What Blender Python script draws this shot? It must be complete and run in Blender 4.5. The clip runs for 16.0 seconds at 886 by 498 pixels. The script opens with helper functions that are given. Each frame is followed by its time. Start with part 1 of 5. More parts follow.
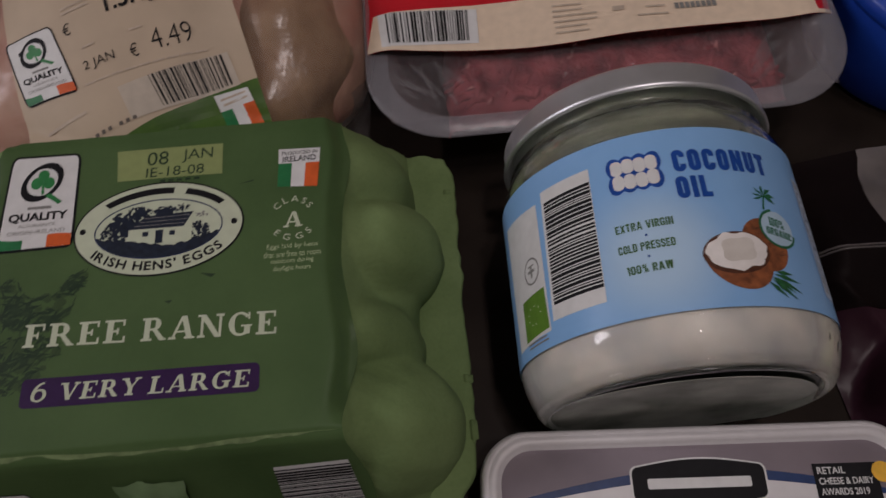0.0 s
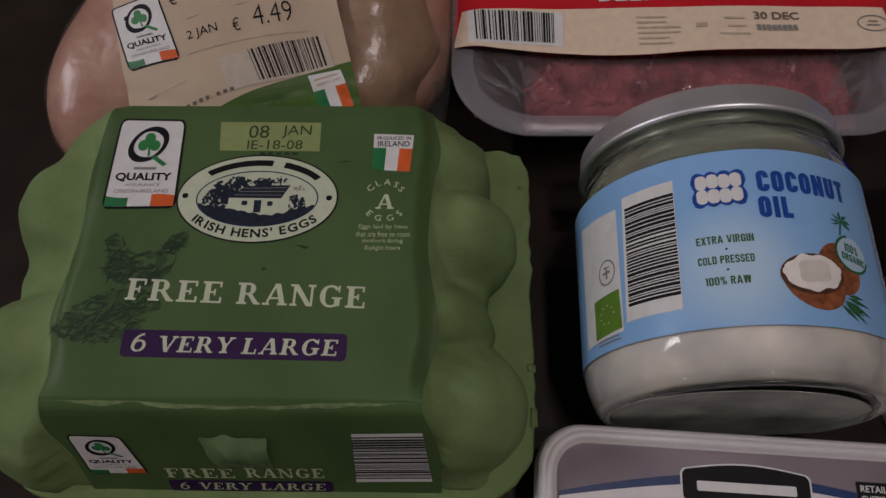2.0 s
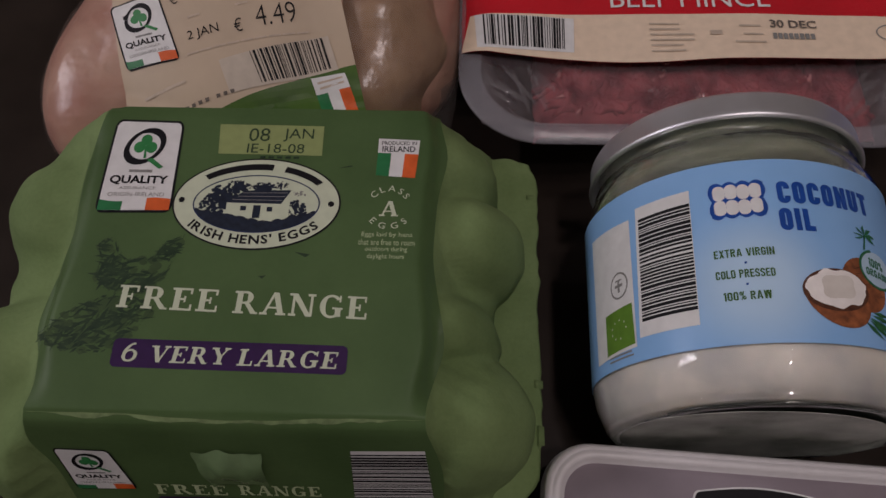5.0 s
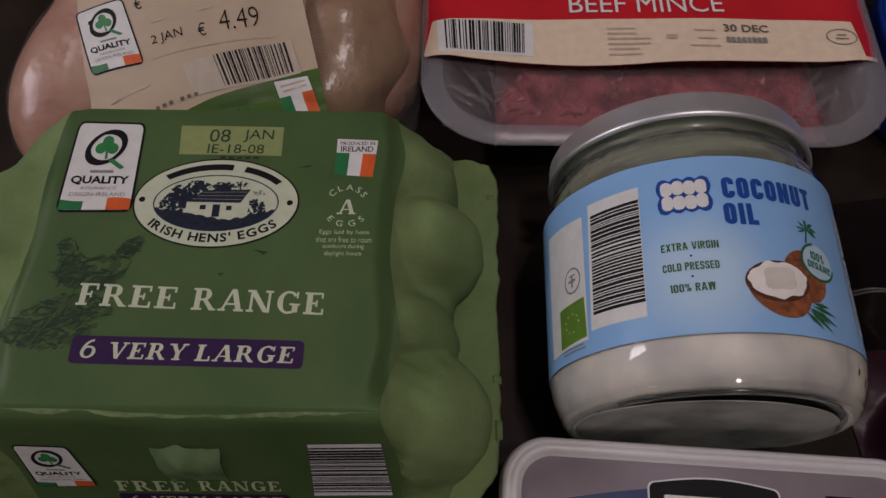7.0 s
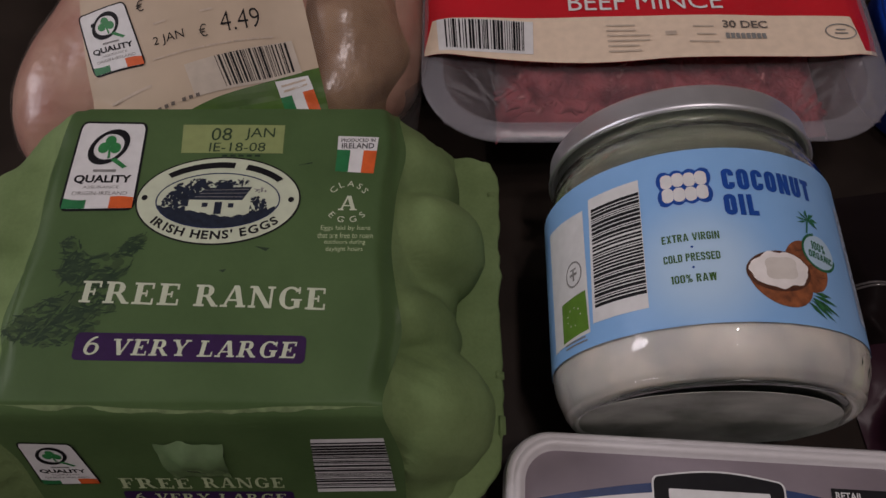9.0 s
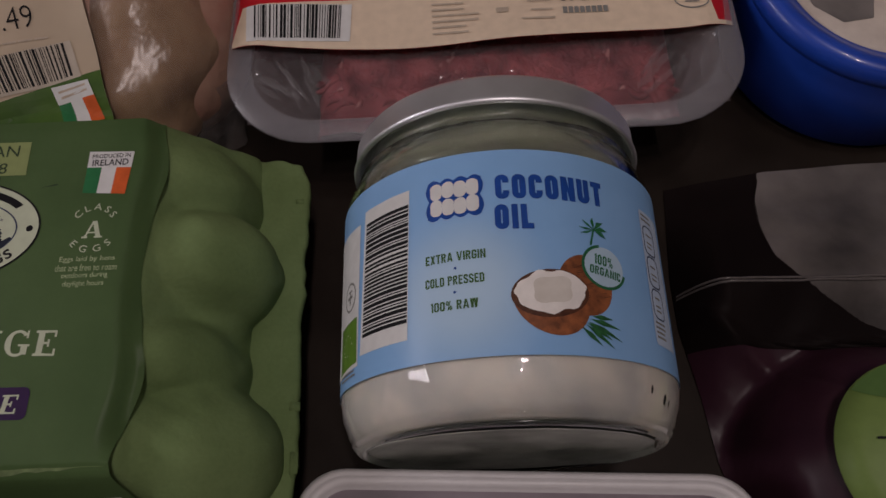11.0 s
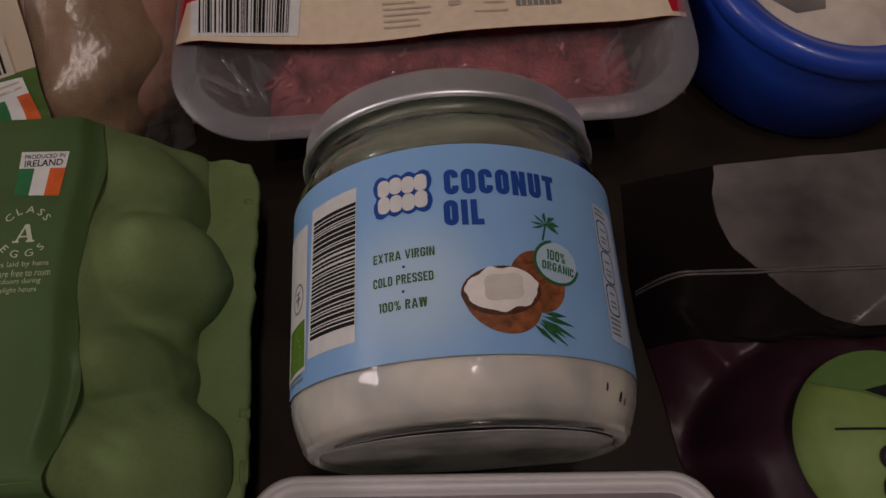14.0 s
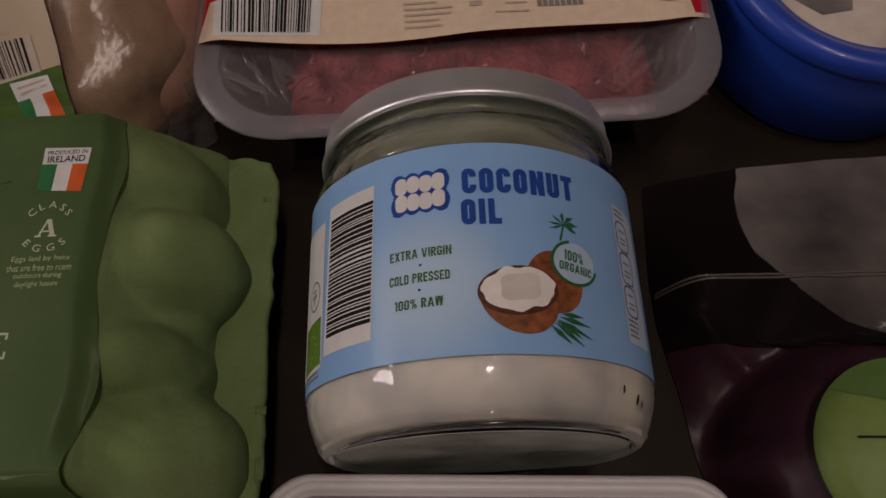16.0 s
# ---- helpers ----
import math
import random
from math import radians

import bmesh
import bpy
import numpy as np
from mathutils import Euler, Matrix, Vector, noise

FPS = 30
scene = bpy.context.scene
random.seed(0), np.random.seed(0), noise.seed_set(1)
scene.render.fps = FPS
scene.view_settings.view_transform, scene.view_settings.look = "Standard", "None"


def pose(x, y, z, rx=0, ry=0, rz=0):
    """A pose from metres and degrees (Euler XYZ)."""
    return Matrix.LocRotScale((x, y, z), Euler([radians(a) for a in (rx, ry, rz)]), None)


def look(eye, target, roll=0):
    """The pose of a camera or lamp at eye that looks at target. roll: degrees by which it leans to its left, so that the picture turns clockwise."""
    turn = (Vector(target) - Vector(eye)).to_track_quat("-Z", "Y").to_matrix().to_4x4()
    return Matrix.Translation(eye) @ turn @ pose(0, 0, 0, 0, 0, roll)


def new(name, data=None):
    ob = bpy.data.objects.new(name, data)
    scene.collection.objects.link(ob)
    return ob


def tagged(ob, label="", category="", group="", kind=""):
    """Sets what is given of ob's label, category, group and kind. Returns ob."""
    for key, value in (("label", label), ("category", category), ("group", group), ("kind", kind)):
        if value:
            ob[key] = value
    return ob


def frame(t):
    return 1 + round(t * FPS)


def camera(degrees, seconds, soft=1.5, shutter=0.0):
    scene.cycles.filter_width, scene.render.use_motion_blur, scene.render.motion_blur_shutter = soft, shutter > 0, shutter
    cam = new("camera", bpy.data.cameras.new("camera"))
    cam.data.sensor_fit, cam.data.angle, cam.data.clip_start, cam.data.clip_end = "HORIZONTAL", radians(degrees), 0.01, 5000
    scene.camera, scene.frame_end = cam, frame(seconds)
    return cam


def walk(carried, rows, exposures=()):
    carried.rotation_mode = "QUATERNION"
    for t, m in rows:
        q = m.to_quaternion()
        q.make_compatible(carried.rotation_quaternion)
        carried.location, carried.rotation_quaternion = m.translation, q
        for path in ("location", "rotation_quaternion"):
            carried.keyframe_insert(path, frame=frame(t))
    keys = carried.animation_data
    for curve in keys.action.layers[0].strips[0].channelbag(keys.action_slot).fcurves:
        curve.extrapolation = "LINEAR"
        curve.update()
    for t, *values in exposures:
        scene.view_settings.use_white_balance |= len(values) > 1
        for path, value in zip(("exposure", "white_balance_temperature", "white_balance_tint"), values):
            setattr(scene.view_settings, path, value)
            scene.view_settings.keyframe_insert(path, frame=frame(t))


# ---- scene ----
cam = camera(60.64, 16.0, soft=1.5, shutter=0.4)
# seconds, eye in metres, yaw, pitch and roll in degrees
PATH = [
    (0, 0.00378, 0.01538, 0.23358, 5.531, -64.978, -5.559),
    (0.5, -0.00846, 0.01464, 0.23250, 5.879, -66.262, -2.501),
    (1, -0.01847, 0.01459, 0.23252, 6.182, -67.346, -1.218),
    (1.5, -0.01885, 0.01028, 0.23750, 6.219, -66.209, -0.058),
    (2, -0.01388, 0.01118, 0.24267, 7.933, -65.824, -2.342),
    (2.5, -0.01438, 0.01123, 0.24018, 8.031, -66.176, -2.838),
    (3, -0.02026, 0.00825, 0.23985, 8.800, -65.848, -2.751),
    (3.5, -0.01991, 0.00909, 0.24061, 8.123, -65.147, -1.629),
    (3.7, -0.02009, 0.01064, 0.23962, 8.373, -64.972, -1.825),
    (5.8, -0.01301, 0.01397, 0.23519, 6.507, -64.960, -0.713),
    (6, -0.01257, 0.01067, 0.23553, 5.025, -64.356, 0.315),
    (6.5, -0.00825, 0.01065, 0.23614, 4.820, -64.150, 0.491),
    (7, -0.00755, 0.00959, 0.23729, 5.516, -64.094, 0.224),
    (7.5, -0.00456, 0.00593, 0.23826, 4.876, -63.821, 0.472),
    (8, -0.00640, 0.00703, 0.23614, 4.598, -63.506, 0.646),
    (8.5, -0.00638, 0.00729, 0.23495, 5.709, -63.384, -0.405),
    (9, -0.00632, 0.00636, 0.23619, 6.318, -63.447, -1.065),
    (9.5, -0.00237, 0.00594, 0.23767, 6.682, -63.528, -1.321),
    (10, 0.02881, 0.02061, 0.23237, 6.959, -63.543, -2.677),
    (10.2, 0.03814, 0.02507, 0.22741, 7.776, -64.252, -3.932),
    (12.3, 0.05154, 0.03385, 0.21947, 4.946, -66.698, -3.356),
    (12.5, 0.05198, 0.03297, 0.22063, 4.533, -66.592, -3.102),
    (13, 0.05114, 0.03307, 0.21936, 2.602, -66.497, -1.365),
    (13.5, 0.05341, 0.03415, 0.21898, 1.963, -66.361, -0.974),
    (14, 0.05215, 0.03349, 0.21668, 1.687, -66.186, -0.504),
    (14.5, 0.05227, 0.03525, 0.21490, 1.327, -66.058, -0.103),
    (15, 0.05557, 0.03476, 0.21800, 2.489, -67.229, -1.410),
    (15.5, 0.05714, 0.03373, 0.21738, 5.322, -66.118, -3.782),
    (16, 0.05289, 0.03284, 0.21582, 5.472, -65.856, -3.276),
]
EXPOSURES = [(0.0, -0.10, 6550, 10), (0.5, -0.18, 6550, 10), (1.0, -0.12, 6550, 10), (1.5, -0.11, 6550, 10), (2.5, -0.09, 6550, 10), (3.5, -0.02, 6550, 11), (6.0, -0.01, 6600, 13), (9.0, 0.05, 6550, 12),
             (10.2, -0.07, 6650, 12), (12.3, -0.30, 6850, 14), (13.6, -0.29, 7050, 13), (14.5, -0.34, 7350, 14), (15.4, -0.30, 7500, 15), (16.0, -0.29, 7500, 15)]
walk(cam, [(t, pose(x, y, z, 90 + pitch, 0, yaw) @ pose(0, 0, 0, 0, 0, roll)) for t, x, y, z, yaw, pitch, roll in PATH], EXPOSURES)

# ---------------------------------------------------------------- light
world = bpy.data.worlds.new("world")
scene.world = world
world.use_nodes = True
world.node_tree.nodes["Background"].inputs[0].default_value = (0.35, 0.45, 0.6, 1)
world.node_tree.nodes["Background"].inputs[1].default_value = 0.3


def area_lamp(name, m, size, watts, colour, size_y=None):
    lamp = bpy.data.lights.new(name, "AREA")
    lamp.shape = "RECTANGLE" if size_y else "DISK"
    lamp.size, lamp.energy, lamp.color = size, watts, colour
    if size_y:
        lamp.size_y = size_y
    ob = new(name, lamp)
    ob.matrix_world = m
    return ob


WARM, COOL = (1.0, 0.87, 0.87), (0.94, 0.885, 0.95)
DOWNLIGHTS = [(0.22, 0.12), (0.24, -0.16)]
for lx, ly in DOWNLIGHTS:
    area_lamp("downlight_lamp", look((lx, ly, 1.60), (lx * 0.4, 0.1, 0)), 0.09, 3.4, WARM)
for wy in (-0.12, 0.42):
    area_lamp("window_light", look((-1.98, wy, 1.0), (0, 0.1, 0.1)), 0.36, 11.3, COOL, 0.85)


# ---------------------------------------------------------------- materials
def material(name, colour, rough=0.5, metal=0.0, vary=0.12, scale=300.0, fine=0.0, fine_scale=2500.0, bump=0.0,
             coat=0.0, coat_rough=0.08, second=None, trans=0.0, ior=1.45, sub=0.0, rough_vary=0.0, spec=0.28):
    m = bpy.data.materials.new(name)
    m.use_nodes = True
    nt = m.node_tree
    b = nt.nodes["Principled BSDF"]
    b.inputs["Roughness"].default_value = rough
    b.inputs["Metallic"].default_value = metal
    b.inputs["Coat Weight"].default_value = coat
    b.inputs["Coat Roughness"].default_value = coat_rough
    b.inputs["Transmission Weight"].default_value = trans
    b.inputs["IOR"].default_value = ior
    b.inputs["Specular IOR Level"].default_value = spec
    if sub:
        b.inputs["Subsurface Weight"].default_value = sub
        b.inputs["Subsurface Radius"].default_value = (0.004, 0.002, 0.001)
    co = nt.nodes.new("ShaderNodeTexCoord")
    n1 = nt.nodes.new("ShaderNodeTexNoise")
    n1.inputs["Scale"].default_value, n1.inputs["Detail"].default_value = scale, 5.0
    nt.links.new(co.outputs["Object"], n1.inputs["Vector"])
    n2 = nt.nodes.new("ShaderNodeTexNoise")
    n2.inputs["Scale"].default_value, n2.inputs["Detail"].default_value = fine_scale, 3.0
    nt.links.new(co.outputs["Object"], n2.inputs["Vector"])
    ramp = nt.nodes.new("ShaderNodeValToRGB")
    dark = second or tuple(c * (1 - vary) for c in colour)
    light = colour if second else tuple(min(1, c * (1 + vary)) for c in colour)
    ramp.color_ramp.elements[0].position, ramp.color_ramp.elements[1].position = 0.32, 0.68
    ramp.color_ramp.elements[0].color, ramp.color_ramp.elements[1].color = (*dark, 1), (*light, 1)
    nt.links.new(n1.outputs["Fac"], ramp.inputs["Fac"])
    mix = nt.nodes.new("ShaderNodeMix")
    mix.data_type, mix.blend_type = "RGBA", "MULTIPLY"
    mix.inputs["Factor"].default_value = fine
    nt.links.new(ramp.outputs["Color"], mix.inputs["A"])
    nt.links.new(n2.outputs["Fac"], mix.inputs["B"])
    nt.links.new(mix.outputs["Result"], b.inputs["Base Color"])
    if bump:
        bp = nt.nodes.new("ShaderNodeBump")
        bp.inputs["Strength"].default_value, bp.inputs["Distance"].default_value = 1.0, bump
        add = nt.nodes.new("ShaderNodeMath")
        add.operation = "ADD"
        nt.links.new(n1.outputs["Fac"], add.inputs[0])
        nt.links.new(n2.outputs["Fac"], add.inputs[1])
        nt.links.new(add.outputs[0], bp.inputs["Height"])
        nt.links.new(bp.outputs["Normal"], b.inputs["Normal"])
        if coat:
            nt.links.new(bp.outputs["Normal"], b.inputs["Coat Normal"])
    if rough_vary:
        mr = nt.nodes.new("ShaderNodeMapRange")
        mr.inputs["To Min"].default_value, mr.inputs["To Max"].default_value = rough - rough_vary, rough + rough_vary
        nt.links.new(n1.outputs["Fac"], mr.inputs["Value"])
        nt.links.new(mr.outputs["Result"], b.inputs["Roughness"])
    return m


def film_material(name, colour, cover, rough, scale=120.0, bump=0.0004, shine=0.06, stretch=(1, 1, 1), uneven=0.0):
    """Clear plastic: mostly see-through, with a milky share and a gloss."""
    m = bpy.data.materials.new(name)
    m.use_nodes = True
    nt = m.node_tree
    nt.nodes.remove(nt.nodes["Principled BSDF"])
    out = nt.nodes["Material Output"]
    clear = nt.nodes.new("ShaderNodeBsdfTransparent")
    clear.inputs[0].default_value = (0.93, 0.94, 0.95, 1)
    milky = nt.nodes.new("ShaderNodeBsdfPrincipled")
    milky.inputs["Base Color"].default_value = (*colour, 1)
    milky.inputs["Roughness"].default_value = rough
    gloss = nt.nodes.new("ShaderNodeBsdfGlossy")
    gloss.inputs["Roughness"].default_value = rough
    co, n1, bp = nt.nodes.new("ShaderNodeTexCoord"), nt.nodes.new("ShaderNodeTexNoise"), nt.nodes.new("ShaderNodeBump")
    n1.inputs["Scale"].default_value, n1.inputs["Detail"].default_value = scale, 3.0
    bp.inputs["Distance"].default_value = bump
    mp = nt.nodes.new("ShaderNodeMapping")
    mp.inputs["Scale"].default_value = stretch
    nt.links.new(co.outputs["Object"], mp.inputs["Vector"])
    nt.links.new(mp.outputs["Vector"], n1.inputs["Vector"])
    nt.links.new(n1.outputs["Fac"], bp.inputs["Height"])
    nt.links.new(bp.outputs["Normal"], gloss.inputs["Normal"])
    nt.links.new(bp.outputs["Normal"], milky.inputs["Normal"])
    a, b = nt.nodes.new("ShaderNodeMixShader"), nt.nodes.new("ShaderNodeMixShader")
    a.inputs[0].default_value = cover
    if uneven:
        mr = nt.nodes.new("ShaderNodeMapRange")
        mr.inputs["From Min"].default_value, mr.inputs["From Max"].default_value = 0.34, 0.66
        mr.inputs["To Min"].default_value, mr.inputs["To Max"].default_value = cover * (1 - uneven), min(1.0, cover * (1 + uneven))
        nt.links.new(n1.outputs["Fac"], mr.inputs["Value"])
        nt.links.new(mr.outputs["Result"], a.inputs[0])
    nt.links.new(clear.outputs[0], a.inputs[1])
    nt.links.new(milky.outputs[0], a.inputs[2])
    b.inputs[0].default_value = shine
    nt.links.new(a.outputs[0], b.inputs[1])
    nt.links.new(gloss.outputs[0], b.inputs[2])
    nt.links.new(b.outputs[0], out.inputs["Surface"])
    return m


def glass_material(name, colour, rough=0.02):
    m = bpy.data.materials.new(name)
    m.use_nodes = True
    b = m.node_tree.nodes["Principled BSDF"]
    b.inputs["Base Color"].default_value = (*colour, 1)
    b.inputs["Transmission Weight"].default_value = 1.0
    b.inputs["Roughness"].default_value = rough
    b.inputs["IOR"].default_value = 1.5
    nt = m.node_tree
    co, n1, bp = nt.nodes.new("ShaderNodeTexCoord"), nt.nodes.new("ShaderNodeTexNoise"), nt.nodes.new("ShaderNodeBump")
    n1.inputs["Scale"].default_value, n1.inputs["Detail"].default_value = 75.0, 2.0
    bp.inputs["Distance"].default_value = 0.0009
    nt.links.new(co.outputs["Object"], n1.inputs["Vector"])
    nt.links.new(n1.outputs["Fac"], bp.inputs["Height"])
    nt.links.new(bp.outputs["Normal"], b.inputs["Normal"])
    return m


TABLE = material("dark_table", (0.032, 0.024, 0.019), 0.42, second=(0.019, 0.014, 0.011), scale=40, fine=0.4, bump=0.00004, rough_vary=0.06, spec=0.07)
PAINT = material("wall_paint", (0.72, 0.69, 0.65), 0.8, scale=3, vary=0.05)
CEIL = material("ceiling_paint", (0.78, 0.77, 0.75), 0.85, scale=3, vary=0.04)
FLOOR = material("floor_boards", (0.20, 0.13, 0.08), 0.5, scale=6, vary=0.3)
PULP = material("green_pulp", (0.215, 0.308, 0.128), 0.88, second=(0.140, 0.212, 0.080), scale=42, fine=0.20, fine_scale=900, bump=0.00014)
GREEN = material("green_label_paper", (0.082, 0.142, 0.052), 0.45, second=(0.058, 0.107, 0.037), scale=34, fine=0.08, rough_vary=0.08, bump=0.00005, fine_scale=700, spec=0.22)
DEEP = material("deep_green_print", (0.014, 0.034, 0.017), 0.45, second=(0.026, 0.052, 0.023), scale=420)
INK = material("dark_blue_ink", (0.012, 0.018, 0.034), 0.45, vary=0.3, scale=700)
WASH = material("green_ink_wash", (0.050, 0.088, 0.032), 0.42, second=(0.036, 0.066, 0.026), scale=260)
CREAM = material("cream_print", (0.53, 0.585, 0.44), 0.45, vary=0.05)
WHITE = material("white_print", (0.66, 0.665, 0.66), 0.45, vary=0.05)
BLACK = material("black_print", (0.012, 0.012, 0.014), 0.5, spec=0.1)
STAMP_K = material("dark_stamp_print", (0.13, 0.11, 0.095), 0.5)
GREY = material("grey_print", (0.22, 0.22, 0.21), 0.5)
FAINT = material("faint_print", (0.50, 0.415, 0.33), 0.5)
TAB = material("tab_paper", (0.115, 0.185, 0.085), 0.22, vary=0.2, scale=120, spec=0.6)
FOLD_SHEEN = material("fold_sheen_green", (0.155, 0.215, 0.10), 0.4, vary=0.35, scale=300)
PALE = material("pale_green_print", (0.42, 0.50, 0.30), 0.5)
STAMP = material("stamp_patch", (0.25, 0.305, 0.12), 0.5, vary=0.06)
PURPLE = material("purple_print", (0.030, 0.008, 0.060), 0.45)
NAVY = material("navy_print", (0.016, 0.030, 0.085), 0.45)
BLUE_N = material("dark_blue_print", (0.016, 0.040, 0.13), 0.4)
FLAG_G = material("flag_green", (0.02, 0.16, 0.055), 0.45)
FLAG_O = material("flag_orange", (0.62, 0.11, 0.025), 0.45)
SHAM = material("shamrock_green", (0.03, 0.20, 0.06), 0.45)
BLUE_T = material("royal_blue_print", (0.010, 0.062, 0.31), 0.35)
def sky_print():
    """Blue print that pales towards the middle of the label's claims."""
    m = material("sky_blue_label", (0.25, 0.47, 0.79), 0.30, second=(0.22, 0.43, 0.74), scale=60)
    nt = m.node_tree
    b, co = nt.nodes["Principled BSDF"], nt.nodes.new("ShaderNodeTexCoord")
    src = b.inputs["Base Color"].links[0].from_socket
    dist = nt.nodes.new("ShaderNodeVectorMath")
    dist.operation = "DISTANCE"
    dist.inputs[1].default_value = (-0.010, -0.003, 0.0385)
    ramp = nt.nodes.new("ShaderNodeValToRGB")
    ramp.color_ramp.interpolation = "EASE"
    ramp.color_ramp.elements[0].position, ramp.color_ramp.elements[1].position = 0.004, 0.021
    ramp.color_ramp.elements[0].color, ramp.color_ramp.elements[1].color = (0.55, 0.55, 0.55, 1), (0, 0, 0, 1)
    mix = nt.nodes.new("ShaderNodeMix")
    mix.data_type = "RGBA"
    mix.inputs["B"].default_value = (0.60, 0.74, 0.80, 1)
    nt.links.new(co.outputs["Object"], dist.inputs[0])
    nt.links.new(dist.outputs["Value"], ramp.inputs["Fac"])
    nt.links.new(ramp.outputs["Color"], mix.inputs["Factor"])
    nt.links.new(src, mix.inputs["A"])
    nt.links.new(mix.outputs["Result"], b.inputs["Base Color"])
    return m


SKY = sky_print()
TEXT_G = material("olive_green_print", (0.045, 0.115, 0.028), 0.4)
LEAF = material("leaf_green_print", (0.022, 0.11, 0.04), 0.4, vary=0.4, scale=600)
PALM = material("palm_green_print", (0.018, 0.13, 0.055), 0.4)
LIME = material("lime_green_print", (0.11, 0.23, 0.03), 0.4)
HUSK = material("coconut_husk_print", (0.33, 0.11, 0.042), 0.45, second=(0.14, 0.048, 0.022), scale=500)
HUSK_D = material("coconut_shell_print", (0.10, 0.04, 0.02), 0.45, second=(0.06, 0.02, 0.012), scale=700)
FLESH_C = material("coconut_flesh_print", (0.80, 0.77, 0.74), 0.45, vary=0.06)
HOLLOW = material("coconut_hollow_print", (0.70, 0.67, 0.62), 0.45, second=(0.58, 0.54, 0.49), scale=160)
SEAL = material("pale_blue_print", (0.42, 0.58, 0.72), 0.4, vary=0.04)
PANEL_P = material("pale_panel_print", (0.47, 0.58, 0.74), 0.4, vary=0.05)
PALE_T = material("pale_label_paper", (0.50, 0.44, 0.365), 0.5, vary=0.06)
SMEAR = film_material("oil_smear", (0.165, 0.17, 0.12), 0.50, 0.22, scale=38, bump=0.002, shine=0.12, stretch=(0.8, 5.0, 0.8), uneven=0.55)
FOOT = material("dark_foot_refraction", (0.014, 0.017, 0.014), 0.14, second=(0.028, 0.032, 0.028), scale=60, spec=0.5)
BASE_G = material("milky_base_glass", (0.66, 0.68, 0.62), 0.20, second=(0.24, 0.26, 0.23), scale=48, spec=0.5, bump=0.0003)
GLASS = glass_material("jar_glass", (0.93, 0.97, 0.94))
OIL = material("coconut_oil", (0.55, 0.51, 0.455), 0.42, second=(0.31, 0.305, 0.30), scale=60, sub=0.1, bump=0.0003, fine_scale=160)
TIN = material("brushed_tin", (0.80, 0.82, 0.86), 0.46, metal=1.0, vary=0.05, scale=80, rough_vary=0.06)
TUBW = material("white_tub_plastic", (0.63, 0.615, 0.625), 0.38, vary=0.03, spec=0.5)
LILAC = material("lilac_grey_label", (0.33, 0.283, 0.315), 0.35, second=(0.27, 0.232, 0.262), scale=60)
RED = material("red_label", (0.57, 0.014, 0.025), 0.35, second=(0.48, 0.011, 0.020), scale=35, bump=0.0002)
BEIGE = material("beige_label", (0.72, 0.585, 0.445), 0.45, vary=0.05)
TAN = material("tan_label_paper", (0.50, 0.405, 0.30), 0.5, vary=0.06, scale=60)
YELLOW = material("yellow_print", (0.80, 0.45, 0.05), 0.4)
MINCE = material("raw_mince", (0.47, 0.105, 0.115), 0.40, second=(0.17, 0.020, 0.030), scale=105, bump=0.0004, sub=0.1)
FAT = material("mince_fat", (0.54, 0.215, 0.205), 0.4, vary=0.2)
SKIN = material("chicken_skin", (0.66, 0.40, 0.29), 0.36, second=(0.46, 0.185, 0.135), scale=48, fine=0.25, coat=0.3, coat_rough=0.30, bump=0.0008, fine_scale=200)
BREAST = material("chicken_breast", (0.51, 0.325, 0.19), 0.36, second=(0.31, 0.17, 0.095), scale=70, fine=0.3, coat=0.12, coat_rough=0.30, bump=0.0006, fine_scale=240)
WRAP = film_material("shrink_film", (0.6, 0.50, 0.43), 0.08, 0.24, scale=95, bump=0.0010, shine=0.026, stretch=(1.0, 0.8, 0.8))
CREASE = film_material("film_crease", (0.55, 0.50, 0.52), 0.09, 0.15, scale=90, bump=0.002, shine=0.07)
FOLD = film_material("gathered_film", (0.60, 0.55, 0.53), 0.20, 0.14, scale=90, bump=0.003, shine=0.14)
FROST = film_material("frosted_tray", (0.46, 0.44, 0.48), 0.24, 0.32, scale=70, bump=0.0006, shine=0.03)
MILKY = film_material("milky_film", (0.50, 0.42, 0.44), 0.12, 0.16, scale=70, bump=0.003, shine=0.05)
WALL_P = film_material("tray_wall_plastic", (0.46, 0.42, 0.44), 0.34, 0.22, scale=55, bump=0.004, shine=0.05)
BLUE_TUB = material("blue_plastic", (0.014, 0.066, 0.44), 0.38, second=(0.010, 0.050, 0.36), scale=50, coat=0.2, spec=0.5)
LID_C = material("cream_lid_print", (0.62, 0.55, 0.47), 0.5, second=(0.50, 0.43, 0.37), scale=120)
LID_G = material("grey_lid_print", (0.13, 0.12, 0.115), 0.5, second=(0.20, 0.18, 0.17), scale=90)
BEET = material("purple_vacuum_film", (0.052, 0.018, 0.029), 0.36, second=(0.024, 0.009, 0.016), scale=25, bump=0.0007, fine_scale=50, spec=0.22)
FLAP = material("dark_film_flap", (0.009, 0.006, 0.006), 0.5, scale=30, bump=0.0004, fine_scale=50, spec=0.05)
RIB = material("seam_film", (0.12, 0.108, 0.105), 0.22, coat=0.7, spec=0.5)
SHEEN_FILM = material("grey_sheen_film", (0.20, 0.18, 0.17), 0.30, second=(0.045, 0.041, 0.040), scale=26, coat=0.08, bump=0.0008, fine_scale=90)
STICKER = material("bright_green_sticker", (0.155, 0.235, 0.062), 0.45, vary=0.06)
